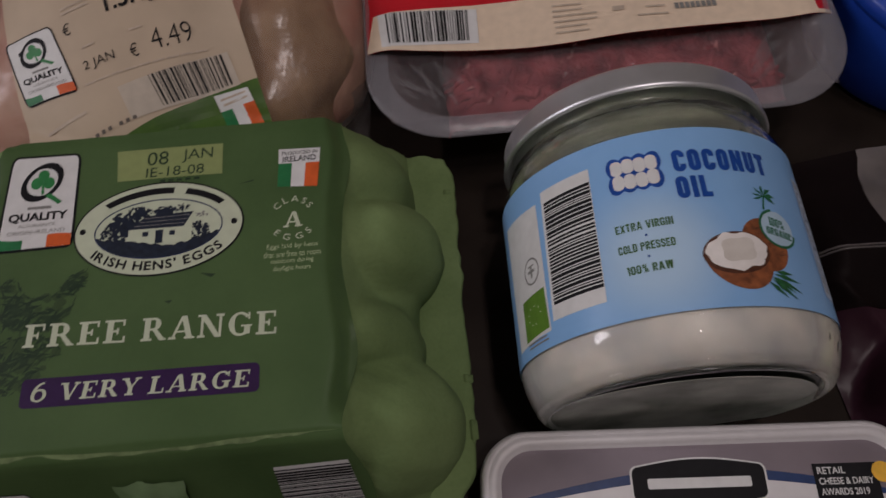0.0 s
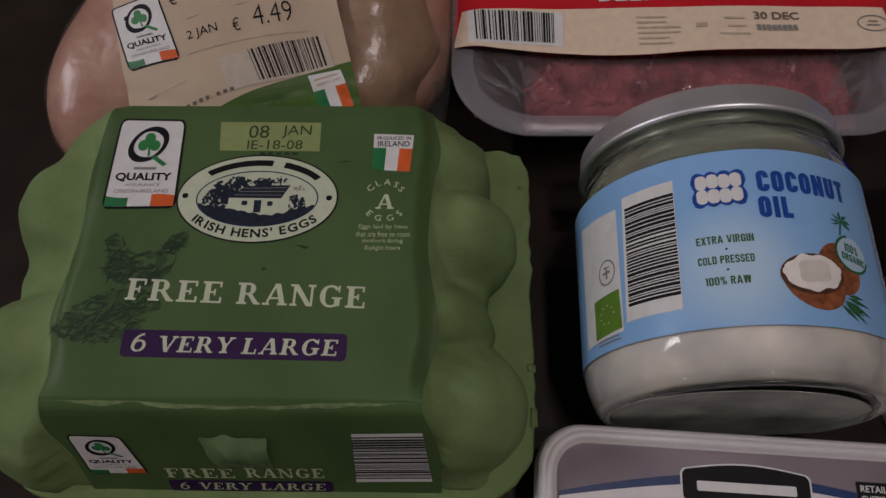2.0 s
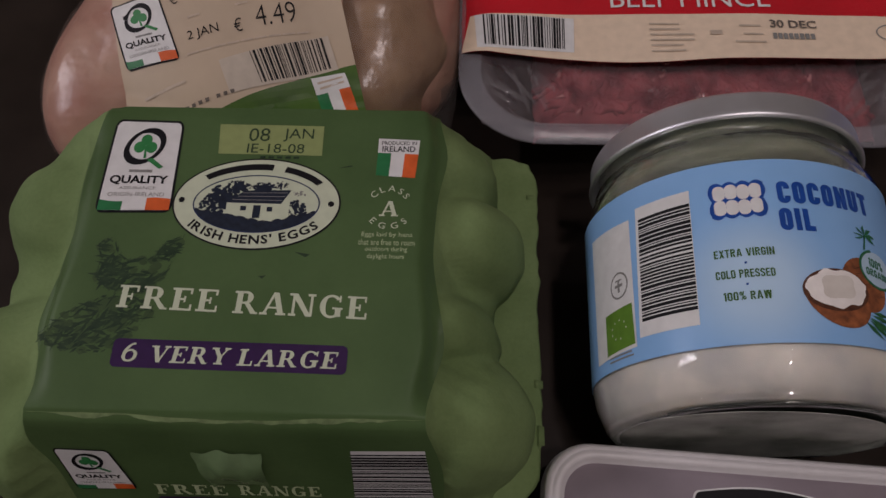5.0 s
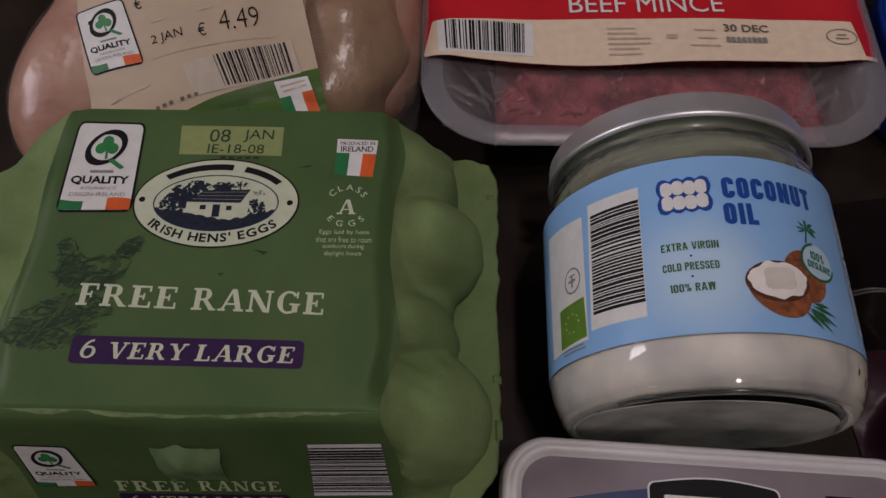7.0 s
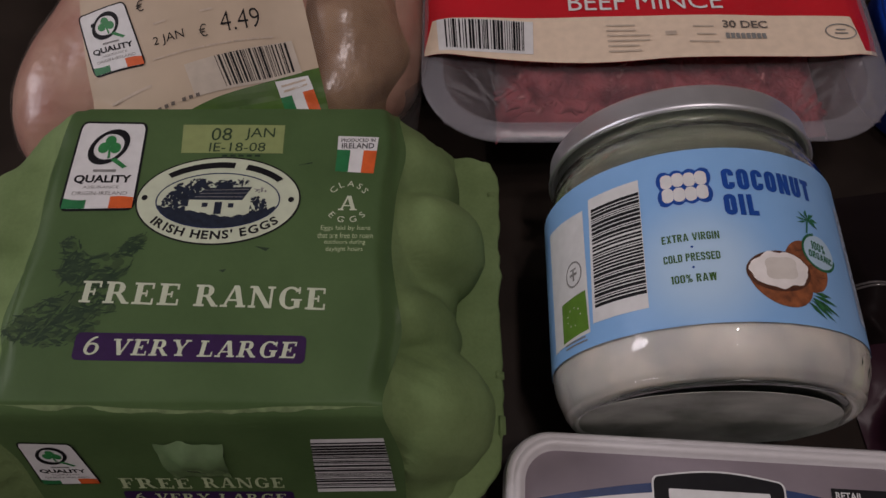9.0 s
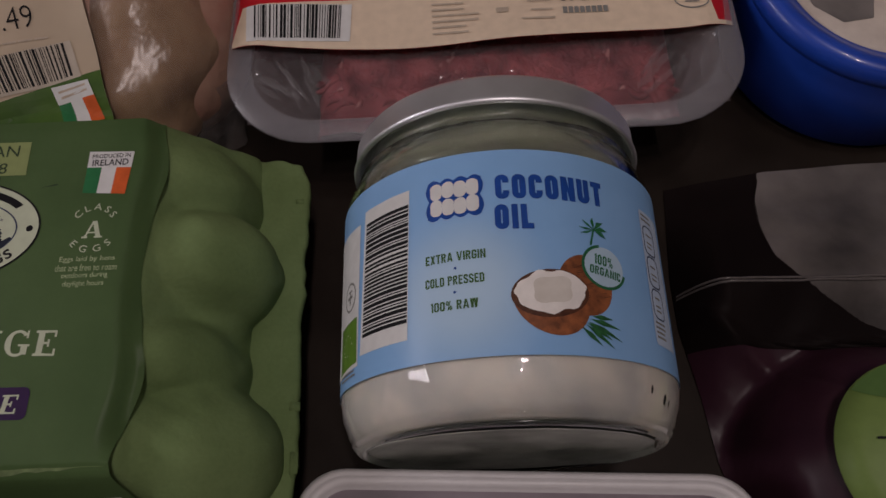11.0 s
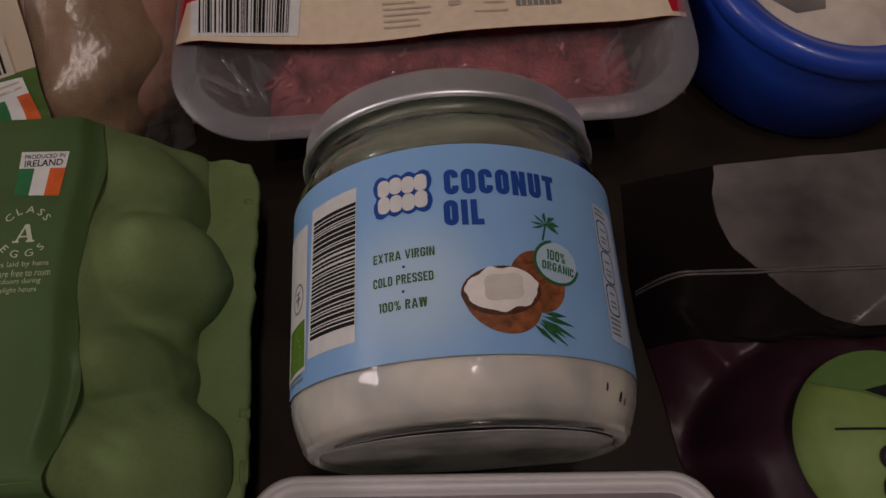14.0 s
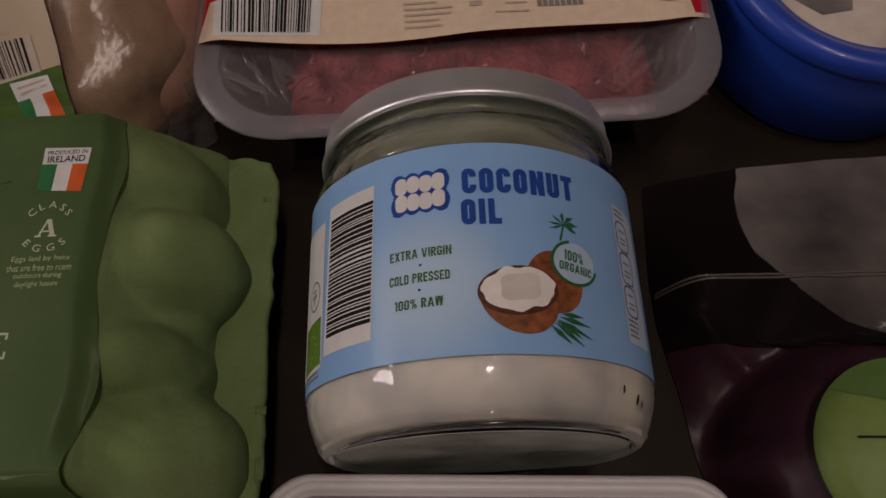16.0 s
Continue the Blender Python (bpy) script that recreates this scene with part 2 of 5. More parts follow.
STICKER_D = material("mid_green_sticker", (0.085, 0.165, 0.045), 0.45, vary=0.06)


# ---------------------------------------------------------------- building helpers (millimetres in, metres out)
MM = 0.001


def thing(name, m, label, category, group="", kind=""):
    e = new(name)
    e.matrix_world = m
    e.empty_display_size = 0.01
    return tagged(e, label, category, group, kind)


def part(name, bm, mat, parent=None, label="", smooth=True):
    me = bpy.data.meshes.new(name)
    bm.to_mesh(me)
    bm.free()
    if smooth:
        for p in me.polygons:
            p.use_smooth = True
    me.materials.append(mat)
    ob = new(name, me)
    ob.parent = parent
    return tagged(ob, label)


def from_arrays(verts, faces):
    """verts in millimetres."""
    bm = bmesh.new()
    vs = [bm.verts.new((v[0] * MM, v[1] * MM, v[2] * MM)) for v in verts]
    for f in faces:
        if len(set(f)) > 2:
            try:
                bm.faces.new([vs[i] for i in f])
            except ValueError:
                pass
    bmesh.ops.recalc_face_normals(bm, faces=bm.faces)
    return bm


def grid_faces(nu, nv, wrap=False):
    out = []
    for i in range(nu if wrap else nu - 1):
        for j in range(nv - 1):
            a, b = i * nv + j, ((i + 1) % nu) * nv + j
            out.append((a, b, b + 1, a + 1))
    return out


def lathe(profile, n=96):
    """profile: (radius, along) in mm round the y axis."""
    verts, nv = [], len(profile)
    for i in range(n):
        a = 2 * math.pi * i / n
        for r, y in profile:
            verts.append((r * math.sin(a), y, r * math.cos(a)))
    bm = from_arrays(verts, grid_faces(n, nv, True))
    bmesh.ops.remove_doubles(bm, verts=bm.verts, dist=1e-6)
    bmesh.ops.recalc_face_normals(bm, faces=bm.faces)
    return bm


def rrect(x0, y0, x1, y1, r, n=6):
    pts = []
    for cx, cy, a0 in ((x1 - r, y1 - r, 0), (x0 + r, y1 - r, 90), (x0 + r, y0 + r, 180), (x1 - r, y0 + r, 270)):
        for k in range(n + 1):
            a = radians(a0 + 90 * k / n)
            pts.append((cx + r * math.cos(a), cy + r * math.sin(a)))
    return pts


def oval(cx, cy, rx, ry, n=48):
    return [(cx + rx * math.cos(2 * math.pi * k / n), cy + ry * math.sin(2 * math.pi * k / n)) for k in range(n)]


def ring(cx, cy, rx, ry, w, n=56, a0=0.0, a1=360.0):
    out = []
    for k in range(n):
        a, b = radians(a0 + (a1 - a0) * k / n), radians(a0 + (a1 - a0) * (k + 1) / n)
        out.append([(cx + rx * math.cos(a), cy + ry * math.sin(a)), (cx + rx * math.cos(b), cy + ry * math.sin(b)),
                    (cx + (rx - w) * math.cos(b), cy + (ry - w) * math.sin(b)), (cx + (rx - w) * math.cos(a), cy + (ry - w) * math.sin(a))])
    return out


def scallop(x0, y0, x1, y1, nx, ny, bulge):
    """A rectangle with lumpy sides, as one outline."""
    pts = []
    for (ax, ay), (bx, by), n in (((x0, y0), (x1, y0), nx), ((x1, y0), (x1, y1), ny), ((x1, y1), (x0, y1), nx), ((x0, y1), (x0, y0), ny)):
        dx, dy = bx - ax, by - ay
        ln = math.hypot(dx, dy)
        for k in range(n * 8):
            f = k / (n * 8)
            o = bulge * (abs(math.sin(math.pi * n * f)) - 0.6)
            pts.append((ax + dx * f + dy / ln * o, ay + dy * f - dx / ln * o))
    return pts


def box(x0, y0, x1, y1):
    return [(x0, y0), (x1, y0), (x1, y1), (x0, y1)]


def quad_in(corners, u0, v0, u1, v1):
    """A rectangle of the unit square carried into a quad: corners tl, tr, br, bl."""
    tl, tr, br, bl = corners

    def at(u, v):
        top = [tl[k] * (1 - u) + tr[k] * u for k in (0, 1)]
        low = [bl[k] * (1 - u) + br[k] * u for k in (0, 1)]
        return (top[0] * (1 - v) + low[0] * v, top[1] * (1 - v) + low[1] * v)
    return [at(u0, v0), at(u1, v0), at(u1, v1), at(u0, v1)]


FONT = {}


def glyphs(text, bold=0.0):
    """Polygons of a text in the built-in font."""
    key = (text, bold)
    if key not in FONT:
        cu = bpy.data.curves.new("glyphs", "FONT")
        cu.body, cu.offset, cu.resolution_u, cu.fill_mode = text, bold, 3, "FRONT"
        ob = new("glyphs", cu)
        bpy.context.view_layer.update()
        me = bpy.data.meshes.new_from_object(ob.evaluated_get(bpy.context.evaluated_depsgraph_get()))
        FONT[key] = [[(me.vertices[i].co.x, me.vertices[i].co.y) for i in p.vertices] for p in me.polygons]
        bpy.data.objects.remove(ob)
        bpy.data.meshes.remove(me)
        bpy.data.curves.remove(cu)
    return FONT[key]


def words(text, x0, y0, x1, y1, bold=0.01, slant=0.0, turn=0.0):
    """The text fitted into a box, slanted, and turned about the box's lower left corner."""
    polys = glyphs(text, bold)
    xs, ys = [p[0] for f in polys for p in f], [p[1] for f in polys for p in f]
    ax, bx, ay, by = min(xs), max(xs), min(ys), max(ys)
    c, s, out = math.cos(radians(turn)), math.sin(radians(turn)), []
    for f in polys:
        g = []
        for x, y in f:
            v = (y - ay) / (by - ay) * (y1 - y0)
            u = (x - ax) / (bx - ax) * (x1 - x0) + slant * v
            g.append((x0 + u * c - v * s, y0 + u * s + v * c))
        out.append(g)
    return out


def strip(pts, w, closed=False):
    """A mitred ribbon of the width w along a line of points."""
    n, rails = len(pts), []
    for k, (x, y) in enumerate(pts):
        a = pts[k - 1] if (k or closed) else None
        b = pts[(k + 1) % n] if (k < n - 1 or closed) else None
        ways = []
        for p, q in ((a, (x, y)), ((x, y), b)):
            if p and q:
                ln = math.hypot(q[0] - p[0], q[1] - p[1]) or 1e-6
                ways.append((-(q[1] - p[1]) / ln, (q[0] - p[0]) / ln))
        mx, my = sum(v[0] for v in ways) / len(ways), sum(v[1] for v in ways) / len(ways)
        f = 0.5 * w / max(0.35, mx * mx + my * my)
        rails.append(((x + mx * f, y + my * f), (x - mx * f, y - my * f)))
    return [[rails[k][0], rails[k][1], rails[(k + 1) % n][1], rails[(k + 1) % n][0]] for k in range(n if closed else n - 1)]


def block_letter(ch, t):
    """Condensed bold capital of height 1: its width and its polygons."""
    h, W = t / 2, 0.50
    rr = rrect(h, h, W - h, 1 - h, 0.128, 4)
    tr, tl, bl, br = rr[0:5], rr[5:10], rr[10:15], rr[15:20]
    bowl = strip([(t, 1 - h)] + [(x, y) for x, y in tr[::-1]] + [(x, 1.45 - y) for x, y in tr] + [(t, 0.45 + h)], t) if ch in "RP" else []
    if ch in "O0":
        return W, strip(rr, t, True)
    if ch == "C":
        return W, strip([(W - h, 0.66)] + rr + [(W - h, 0.34)], t)
    if ch == "G":
        return W, strip([(W - h, 0.68)] + rr + [(W - h, 0.46), (W * 0.52, 0.46)], t)
    if ch == "D":
        return W, strip(tr + [(h, 1 - h), (h, h)] + br, t, True)
    if ch == "U":
        return W, strip([(h, 1)] + bl + br + [(W - h, 1)], t)
    if ch == "S":
        return W, strip([(W - h, 0.70)] + tr + tl + [(h, 0.64), (W - h, 0.38)] + br[::-1] + bl[::-1] + [(h, 0.30)], t)
    if ch == "N":
        return W + 0.04, strip([(h, 0), (h, 1)], t) + strip([(W + 0.04 - h, 0), (W + 0.04 - h, 1)], t) + [[(h, 1), (t, 1), (W + 0.04 - h, 0), (W + 0.04 - t, 0)]]
    if ch == "T":
        return W - 0.02, strip([(0, 1 - h), (W - 0.02, 1 - h)], t) + strip([(W / 2 - 0.01, 0), (W / 2 - 0.01, 1 - t)], t)
    if ch == "I":
        return t, strip([(h, 0), (h, 1)], t)
    if ch == "1":
        return t + 0.10, strip([(h + 0.10, 0), (h + 0.10, 1)], t) + [[(0, 0.78), (0.10, 0.80), (0.10, 1.0), (0.02, 0.90)]]
    if ch == "L":
        return W - 0.06, strip([(h, 1), (h, h), (W - 0.06, h)], t)
    if ch == "E":
        return W - 0.04, strip([(W - 0.04, 1 - h), (h, 1 - h), (h, h), (W - 0.04, h)], t) + strip([(t, 0.5), (W - 0.10, 0.5)], t * 0.9)
    if ch == "P":
        return W, strip([(h, 0), (h, 1)], t) + bowl
    if ch == "R":
        return W + 0.02, strip([(h, 0), (h, 1)], t) + bowl + [[(W * 0.42, 0.40), (W * 0.42 + t, 0.40), (W + 0.02, 0), (W + 0.02 - t, 0)]]
    if ch in "AV":
        w = W + 0.10
        f = [[(0, 0), (t, 0), (w / 2 + t * 0.42, 1), (w / 2 - t * 0.58, 1)], [(w - t, 0), (w, 0), (w / 2 + t * 0.58, 1), (w / 2, 0.93)]]
        if ch == "A":
            return w, f + [[(w * 0.30, 0.22), (w * 0.70, 0.22), (w * 0.66, 0.22 + t * 0.8), (w * 0.34, 0.22 + t * 0.8)]]
        return w, [[(x, 1 - y) for x, y in g] for g in f]
    if ch == "W":
        w, out = 0.78, []
        for x0, x1 in ((0, 0.20), (0.42, 0.22), (0.36, 0.56), (0.78, 0.58)):
            out.append([(x0 - t * (x0 > 0.4 and x0 < 0.5) - t * (x0 > 0.7), 1), (x0 + t - t * (x0 > 0.4 and x0 < 0.5) - t * (x0 > 0.7), 1), (x1 + t / 2, 0), (x1 - t / 2, 0)])
        return w, out
    if ch == "X":
        return W + 0.04, [[(0, 0), (t, 0), (W + 0.04, 1), (W + 0.04 - t, 1)], [(0, 1), (t, 1), (W + 0.04, 0), (W + 0.04 - t, 0)]]
    if ch == "%":
        return 0.66, strip(oval(0.16, 0.76, 0.10, 0.18, 12), 0.11, True) + strip(oval(0.50, 0.24, 0.10, 0.18, 12), 0.11, True) + [[(0.16, 0), (0.26, 0), (0.50, 1), (0.40, 1)]]
    return 0.22, []


def block(text, x0, y0, x1, y1, t=0.22, turn=0.0):
    """Condensed block capitals fitted into a box."""
    polys, pen = [], 0.0
    for ch in text:
        w, ps = block_letter(ch, t)
        polys += [[(pen + x, y) for x, y in p] for p in ps]
        pen += w + 0.105
    pen -= 0.105
    c, s, out = math.cos(radians(turn)), math.sin(radians(turn)), []
    for p in polys:
        g = []
        for x, y in p:
            u, v = x / pen * (x1 - x0), y * (y1 - y0)
            g.append((x0 + u * c - v * s, y0 + u * s + v * c))
        out.append(g)
    return out


def arc_words(text, cx, cy, rx, ry, a0, a1, size, bold=0.01, inward=False):
    """Letters of the cap height size, set round an oval from the angle a0 to a1 by their own widths."""
    steps = [radians(a0 + (a1 - a0) * k / 200) for k in range(201)]
    way = [0.0]
    for a, b in zip(steps, steps[1:]):
        way.append(way[-1] + math.hypot(rx * (math.cos(b) - math.cos(a)), ry * (math.sin(b) - math.sin(a))))
    scale, marks, pen = size / 0.70, [], 0.0
    for ch in text:
        if ch == " ":
            pen += 0.36
            continue
        polys = glyphs(ch, bold)
        xs = [p[0] for f in polys for p in f]
        marks.append((polys, pen + (max(xs) - min(xs)) / 2, (max(xs) + min(xs)) / 2))
        pen += max(xs) - min(xs) + 0.11
    pen -= 0.11
    out = []
    for polys, mid, own in marks:
        a = float(np.interp(mid / pen * way[-1], way, steps))
        px, py = cx + rx * math.cos(a), cy + ry * math.sin(a)
        t = math.atan2(ry * math.cos(a), -rx * math.sin(a))
        t = t + math.pi if not inward else t
        wide = min(scale * 1.15, way[-1] / pen)
        for f in polys:
            g = []
            for x, y in f:
                u, v = (x - own) * wide, (y - 0.35) * scale
                g.append((px + u * math.cos(t) - v * math.sin(t), py + u * math.sin(t) + v * math.cos(t)))
            out.append(g)
    return out


def bars(corners, count, seed, across=True, margin=0.10, top=0.0, low=1.0, heavy=False):
    rnd, out, edges = random.Random(seed), [], []
    while len(edges) < count:
        edges.append((rnd.choice((1, 2, 2, 3, 3)), rnd.choice((1, 1, 1, 2))) if heavy else (rnd.choice((1, 1, 1, 2, 2, 3)), rnd.choice((1, 1, 2, 2, 3))))
    total = sum(a + b for a, b in edges)
    pos = margin
    for a, b in edges:
        w = a / total * (1 - 2 * margin)
        if across:
            out.append(quad_in(corners, pos, top, pos + w, low))
        else:
            out.append(quad_in(corners, top, pos, low, pos + w))
        pos += (a + b) / total * (1 - 2 * margin)
    return out


def printed(name, polys, where, mat, parent, h=0.0, label="", cut=0.0):
    """Flat polygons laid on a surface: where(u, v, h) gives the place in mm. cut: the longest step in mm."""
    bm = bmesh.new()
    for f in polys:
        try:
            bm.faces.new([bm.verts.new((u, v, 0)) for u, v in f])
        except ValueError:
            pass
    bmesh.ops.triangulate(bm, faces=[f for f in bm.faces if len(f.verts) > 4])
    if cut:
        for axis in (0, 1):
            lo = min(v.co[axis] for v in bm.verts)
            hi = max(v.co[axis] for v in bm.verts)
            k = math.floor(lo / cut) + 1
            while k * cut < hi:
                at, no = [0, 0, 0], [0, 0, 0]
                at[axis], no[axis] = k * cut, 1
                bmesh.ops.bisect_plane(bm, geom=bm.verts[:] + bm.edges[:] + bm.faces[:], plane_co=at, plane_no=no)
                k += 1
    for v in bm.verts:
        p = where(v.co.x, v.co.y, h + 0.06)
        v.co = (p[0] * MM, p[1] * MM, p[2] * MM)
    bmesh.ops.remove_doubles(bm, verts=bm.verts, dist=2e-7)
    bm.normal_update()
    return part(name, bm, mat, parent, label, smooth=False)


def bar_code(corners, count, seed, across, margin, top, low, where, parent, h, cut=0.0, heavy=False):
    for f in bars(corners, count, seed, across, margin, top, low, heavy):
        printed("bar", [f], where, BLACK, parent, h, cut=cut)


def smin(a, b, k):
    h = np.clip(0.5 + 0.5 * (b - a) / k, 0, 1)
    return b * (1 - h) + a * h - k * h * (1 - h)


def smax(a, b, k):
    return -smin(-a, -b, k)


def ellipsoid(p, c, r):
    q = (p - np.array(c)) / np.array(r)
    return (np.linalg.norm(q, axis=-1) - 1) * min(r)


def plane(p, at, n):
    n = np.array(n, float) / np.linalg.norm(n)
    return (p - np.array(at)) @ n


def star(centre, solid, nu=128, nv=64, reach=120.0):
    """A closed skin round a solid that can be seen whole from its centre."""
    c = np.array(centre, float)
    th, ph = np.arange(nu) * 2 * np.pi / nu, np.linspace(0, np.pi, nv)
    T, P = np.meshgrid(th, ph, indexing="ij")
    d = np.stack([np.sin(P) * np.cos(T), np.sin(P) * np.sin(T), np.cos(P)], -1)
    lo, hi = np.zeros(T.shape), np.full(T.shape, reach)
    for _ in range(26):
        mid = (lo + hi) / 2
        inside = solid(c + d * mid[..., None]) < 0
        lo, hi = np.where(inside, mid, lo), np.where(inside, hi, mid)
    bm = from_arrays((c + d * lo[..., None]).reshape(-1, 3), grid_faces(nu, nv, True))
    bmesh.ops.remove_doubles(bm, verts=bm.verts, dist=1e-6)
    bmesh.ops.recalc_face_normals(bm, faces=bm.faces)
    return bm


def top_of(solid, x, y, z0=10.0, z1=100.0):
    """Height of the solid's skin over each (x, y)."""
    x, y = np.asarray(x, float), np.asarray(y, float)
    lo, hi = np.full(x.shape, z0), np.full(x.shape, z1)
    for _ in range(22):
        mid = (lo + hi) / 2
        inside = solid(np.stack([x, y, mid], -1)) < 0
        lo, hi = np.where(inside, mid, lo), np.where(inside, hi, mid)
    return lo


def loft(rings, close_ends=True):
    """rings: lists of (x, y, z) in mm, all of one length."""
    n = len(rings[0])
    verts = [p for r in rings for p in r]
    faces = []
    for k in range(len(rings) - 1):
        for i in range(n):
            j = (i + 1) % n
            faces.append((k * n + i, k * n + j, (k + 1) * n + j, (k + 1) * n + i))
    if close_ends:
        faces.append(tuple(range(n)))
        faces.append(tuple(range((len(rings) - 1) * n, len(rings) * n)))
    return from_arrays(verts, faces)


def slab(x0, y0, z0, x1, y1, z1, bevel=0.0):
    bm = bmesh.new()
    bmesh.ops.create_cube(bm, size=1.0)
    for v in bm.verts:
        v.co = (x0 + (v.co.x + 0.5) * (x1 - x0), y0 + (v.co.y + 0.5) * (y1 - y0), z0 + (v.co.z + 0.5) * (z1 - z0))
    if bevel:
        bmesh.ops.bevel(bm, geom=bm.edges[:], offset=bevel, segments=3, affect="EDGES")
    return bm


def wob(x, y, z=0.0):
    return noise.noise(Vector((x, y, z)))


# ---------------------------------------------------------------- the room and the table
def room():
    def wall(name, bm, mat):
        tagged(part(name, bm, mat, None, smooth=False), "plain painted wall that closes the room", "wall", kind="structure")
    wall("wall_north", slab(-2.1, 2.4, -0.75, 2.1, 2.5, 1.65), PAINT)
    wall("wall_south", slab(-2.1, -2.1, -0.75, 2.1, -2.0, 1.65), PAINT)
    wall("wall_east", slab(2.0, -2.0, -0.75, 2.1, 2.4, 1.65), PAINT)
    wall("wall_west", slab(-2.1, -2.0, -0.75, -2.0, 2.4, 1.65), PAINT)
    tagged(part("floor", slab(-2.1, -2.1, -0.85, 2.1, 2.5, -0.75), FLOOR, None, smooth=False), "brown wooden floor under the table", "floor", kind="structure")
    tagged(part("ceiling", slab(-2.1, -2.1, 1.65, 2.1, 2.5, 1.75), CEIL, None, smooth=False), "plain off-white ceiling", "ceiling", kind="structure")


def table():
    t = thing("table", pose(0, 0.1, 0), "dark brown table with a smooth satin top", "table")
    part("tabletop", slab(-0.75, -0.45, -0.03, 0.75, 0.55, 0.0, 0.003), TABLE, t, smooth=False)
    for x, y in ((-0.68, -0.38), (0.68, -0.38), (0.68, 0.48), (-0.68, 0.48)):
        part("leg", slab(x - 0.03, y - 0.03, -0.75, x + 0.03, y + 0.03, -0.03, 0.004), TABLE, t, smooth=False)


room()
table()


# ---------------------------------------------------------------- egg carton
def carton_lid(p):
    d = plane(p, (0, 0, 66), (0, 0, 1))
    for at, n in (((0, -43.5, 66), (0, -34, 14)), ((0, 41, 66), (0, 34, 9)), ((45, 0, 66), (34, 0, 17)), ((-45, 0, 66), (-34, 0, 17))):
        d = smax(d, plane(p, at, n), 4.0)
    for c, r, k in (((52, 10, 37), (19.5, 15.5, 24.5), 3.0), ((46, 31, 35), (18, 15, 27.5), 4.0), ((53, -37, 35), (20.5, 18, 26), 3.0), ((47, -17, 37), (17.5, 13, 26.5), 4.0), ((48, -4, 34), (15, 14, 16), 4.0),
                    ((-53.5, 18, 36), (23.3, 20, 25), 3.0), ((-46, 36, 34), (20, 12, 27), 4.0), ((-55.5, -24, 35), (24.0, 18, 26), 3.0), ((-52, -44, 31), (23, 15, 24), 4.0), ((-52, -3, 33), (22, 16, 18), 4.0)):
        d = smin(d, ellipsoid(p, c, r), (0.42 if c[0] > 0 else 1.1) * k)
    free = np.clip((np.abs(p[..., 0]) - 50.5) / 6, 0, 1)
    d = smax(d, plane(p, (0, -43.3, 66), (0, -34, 14)) - 12 * free, 3.0)
    side = np.clip((np.abs(p[..., 0]) - 44) / 10, 0, 1)
    d = d + side * (0.28 * np.sin(p[..., 0] * 0.23 + p[..., 1] * 0.31) * np.sin(p[..., 1] * 0.17 + p[..., 2] * 0.29 + 1.0) + 0.09 * np.sin(p[..., 1] * 0.7 + p[..., 0] * 0.5) * np.sin(p[..., 2] * 0.6))
    return smax(d, plane(p, (0, 0, 29), (0, 0, -1)), 1.0)


def carton_base(p):
    d = plane(p, (0, 0, 30), (0, 0, 1))
    for at, n in (((0, -60, 33), (0, -33, -9)), ((0, 46, 33), (0, 33, -9)), ((70, 0, 33), (33, 0, -10)), ((-70, 0, 33), (-33, 0, -10))):
        d = smax(d, plane(p, at, n), 6.0)
    return smax(d, plane(p, (0, 0, 0), (0, 0, -1)), 3.0)


LABEL_LEFT = [(40, -43), (19, -46.5), (2, -44), (-9, -47), (-22, -49), (-34, -44.5), (-44, -45), (-52, -47.5), (-62, -44)]
LABEL_RIGHT = [(40, 46.6), (28, 49.6), (16, 46.8), (-2, 46), (-14, 48), (-24.5, 50), (-37, 46), (-44, 45.5), (-52, 48), (-62, 50)]


def smooth_at(table_, y):
    ys = [a for a, _ in table_][::-1]
    xs = [b for _, b in table_][::-1]
    k = [float(np.interp(y + d, ys, xs)) for d in (-4.5, -2.5, 0, 2.5, 4.5)]
    return (k[0] + 2 * k[1] + 3 * k[2] + 2 * k[3] + k[4]) / 9


def label_profile():
    """Way of the paper from the back edge over the top and down the front: (flat way, y, z)."""
    out = [(y, y, 66.45 + (0.0 if y < 38 else -0.25 * (y - 38))) for y in np.linspace(41, -41, 70)]
    bend = radians(67.6)
    for k in range(1, 9):
        a = bend * k / 8
        out.append((-41 - 3.2 * a, -41 - 3.2 * math.sin(a), 66.45 - 3.2 * (1 - math.cos(a))))
    w, y, z = out[-1]
    for k in range(1, 15):
        s = 36.5 * k / 14
        out.append((w - s, y - s * math.cos(bend), z - s * math.sin(bend)))
    return out


PROFILE = label_profile()


PROF_W = np.array([a for a, _, _ in PROFILE][::-1])
PROF_Y = np.array([b for _, b, _ in PROFILE][::-1])
PROF_Z = np.array([c for _, _, c in PROFILE][::-1])


def on_carton(u, v, h):
    """u across, v along the paper's way, h above it."""
    y, z = float(np.interp(v, PROF_W, PROF_Y)), float(np.interp(v, PROF_W, PROF_Z))
    lift = 0.30 * wob(u * 0.030, v * 0.035, 3.0)
    near = math.exp(-((v + 43.5) / 2.5) ** 2)
    lift += near * (0.6 * wob(u * 0.06, 1.0, 5.0) - 0.8 * max(0.0, 1 - abs(u - 2) / 22))
    if v < -42:
        a = min(1.0, (-42 - v) / 3.2)
        return (u, y - (h + lift * 0.6 + 0.7) * a, z + (h + lift) * (1 - 0.6 * a))
    return (u, y, z + h + lift + 0.3)


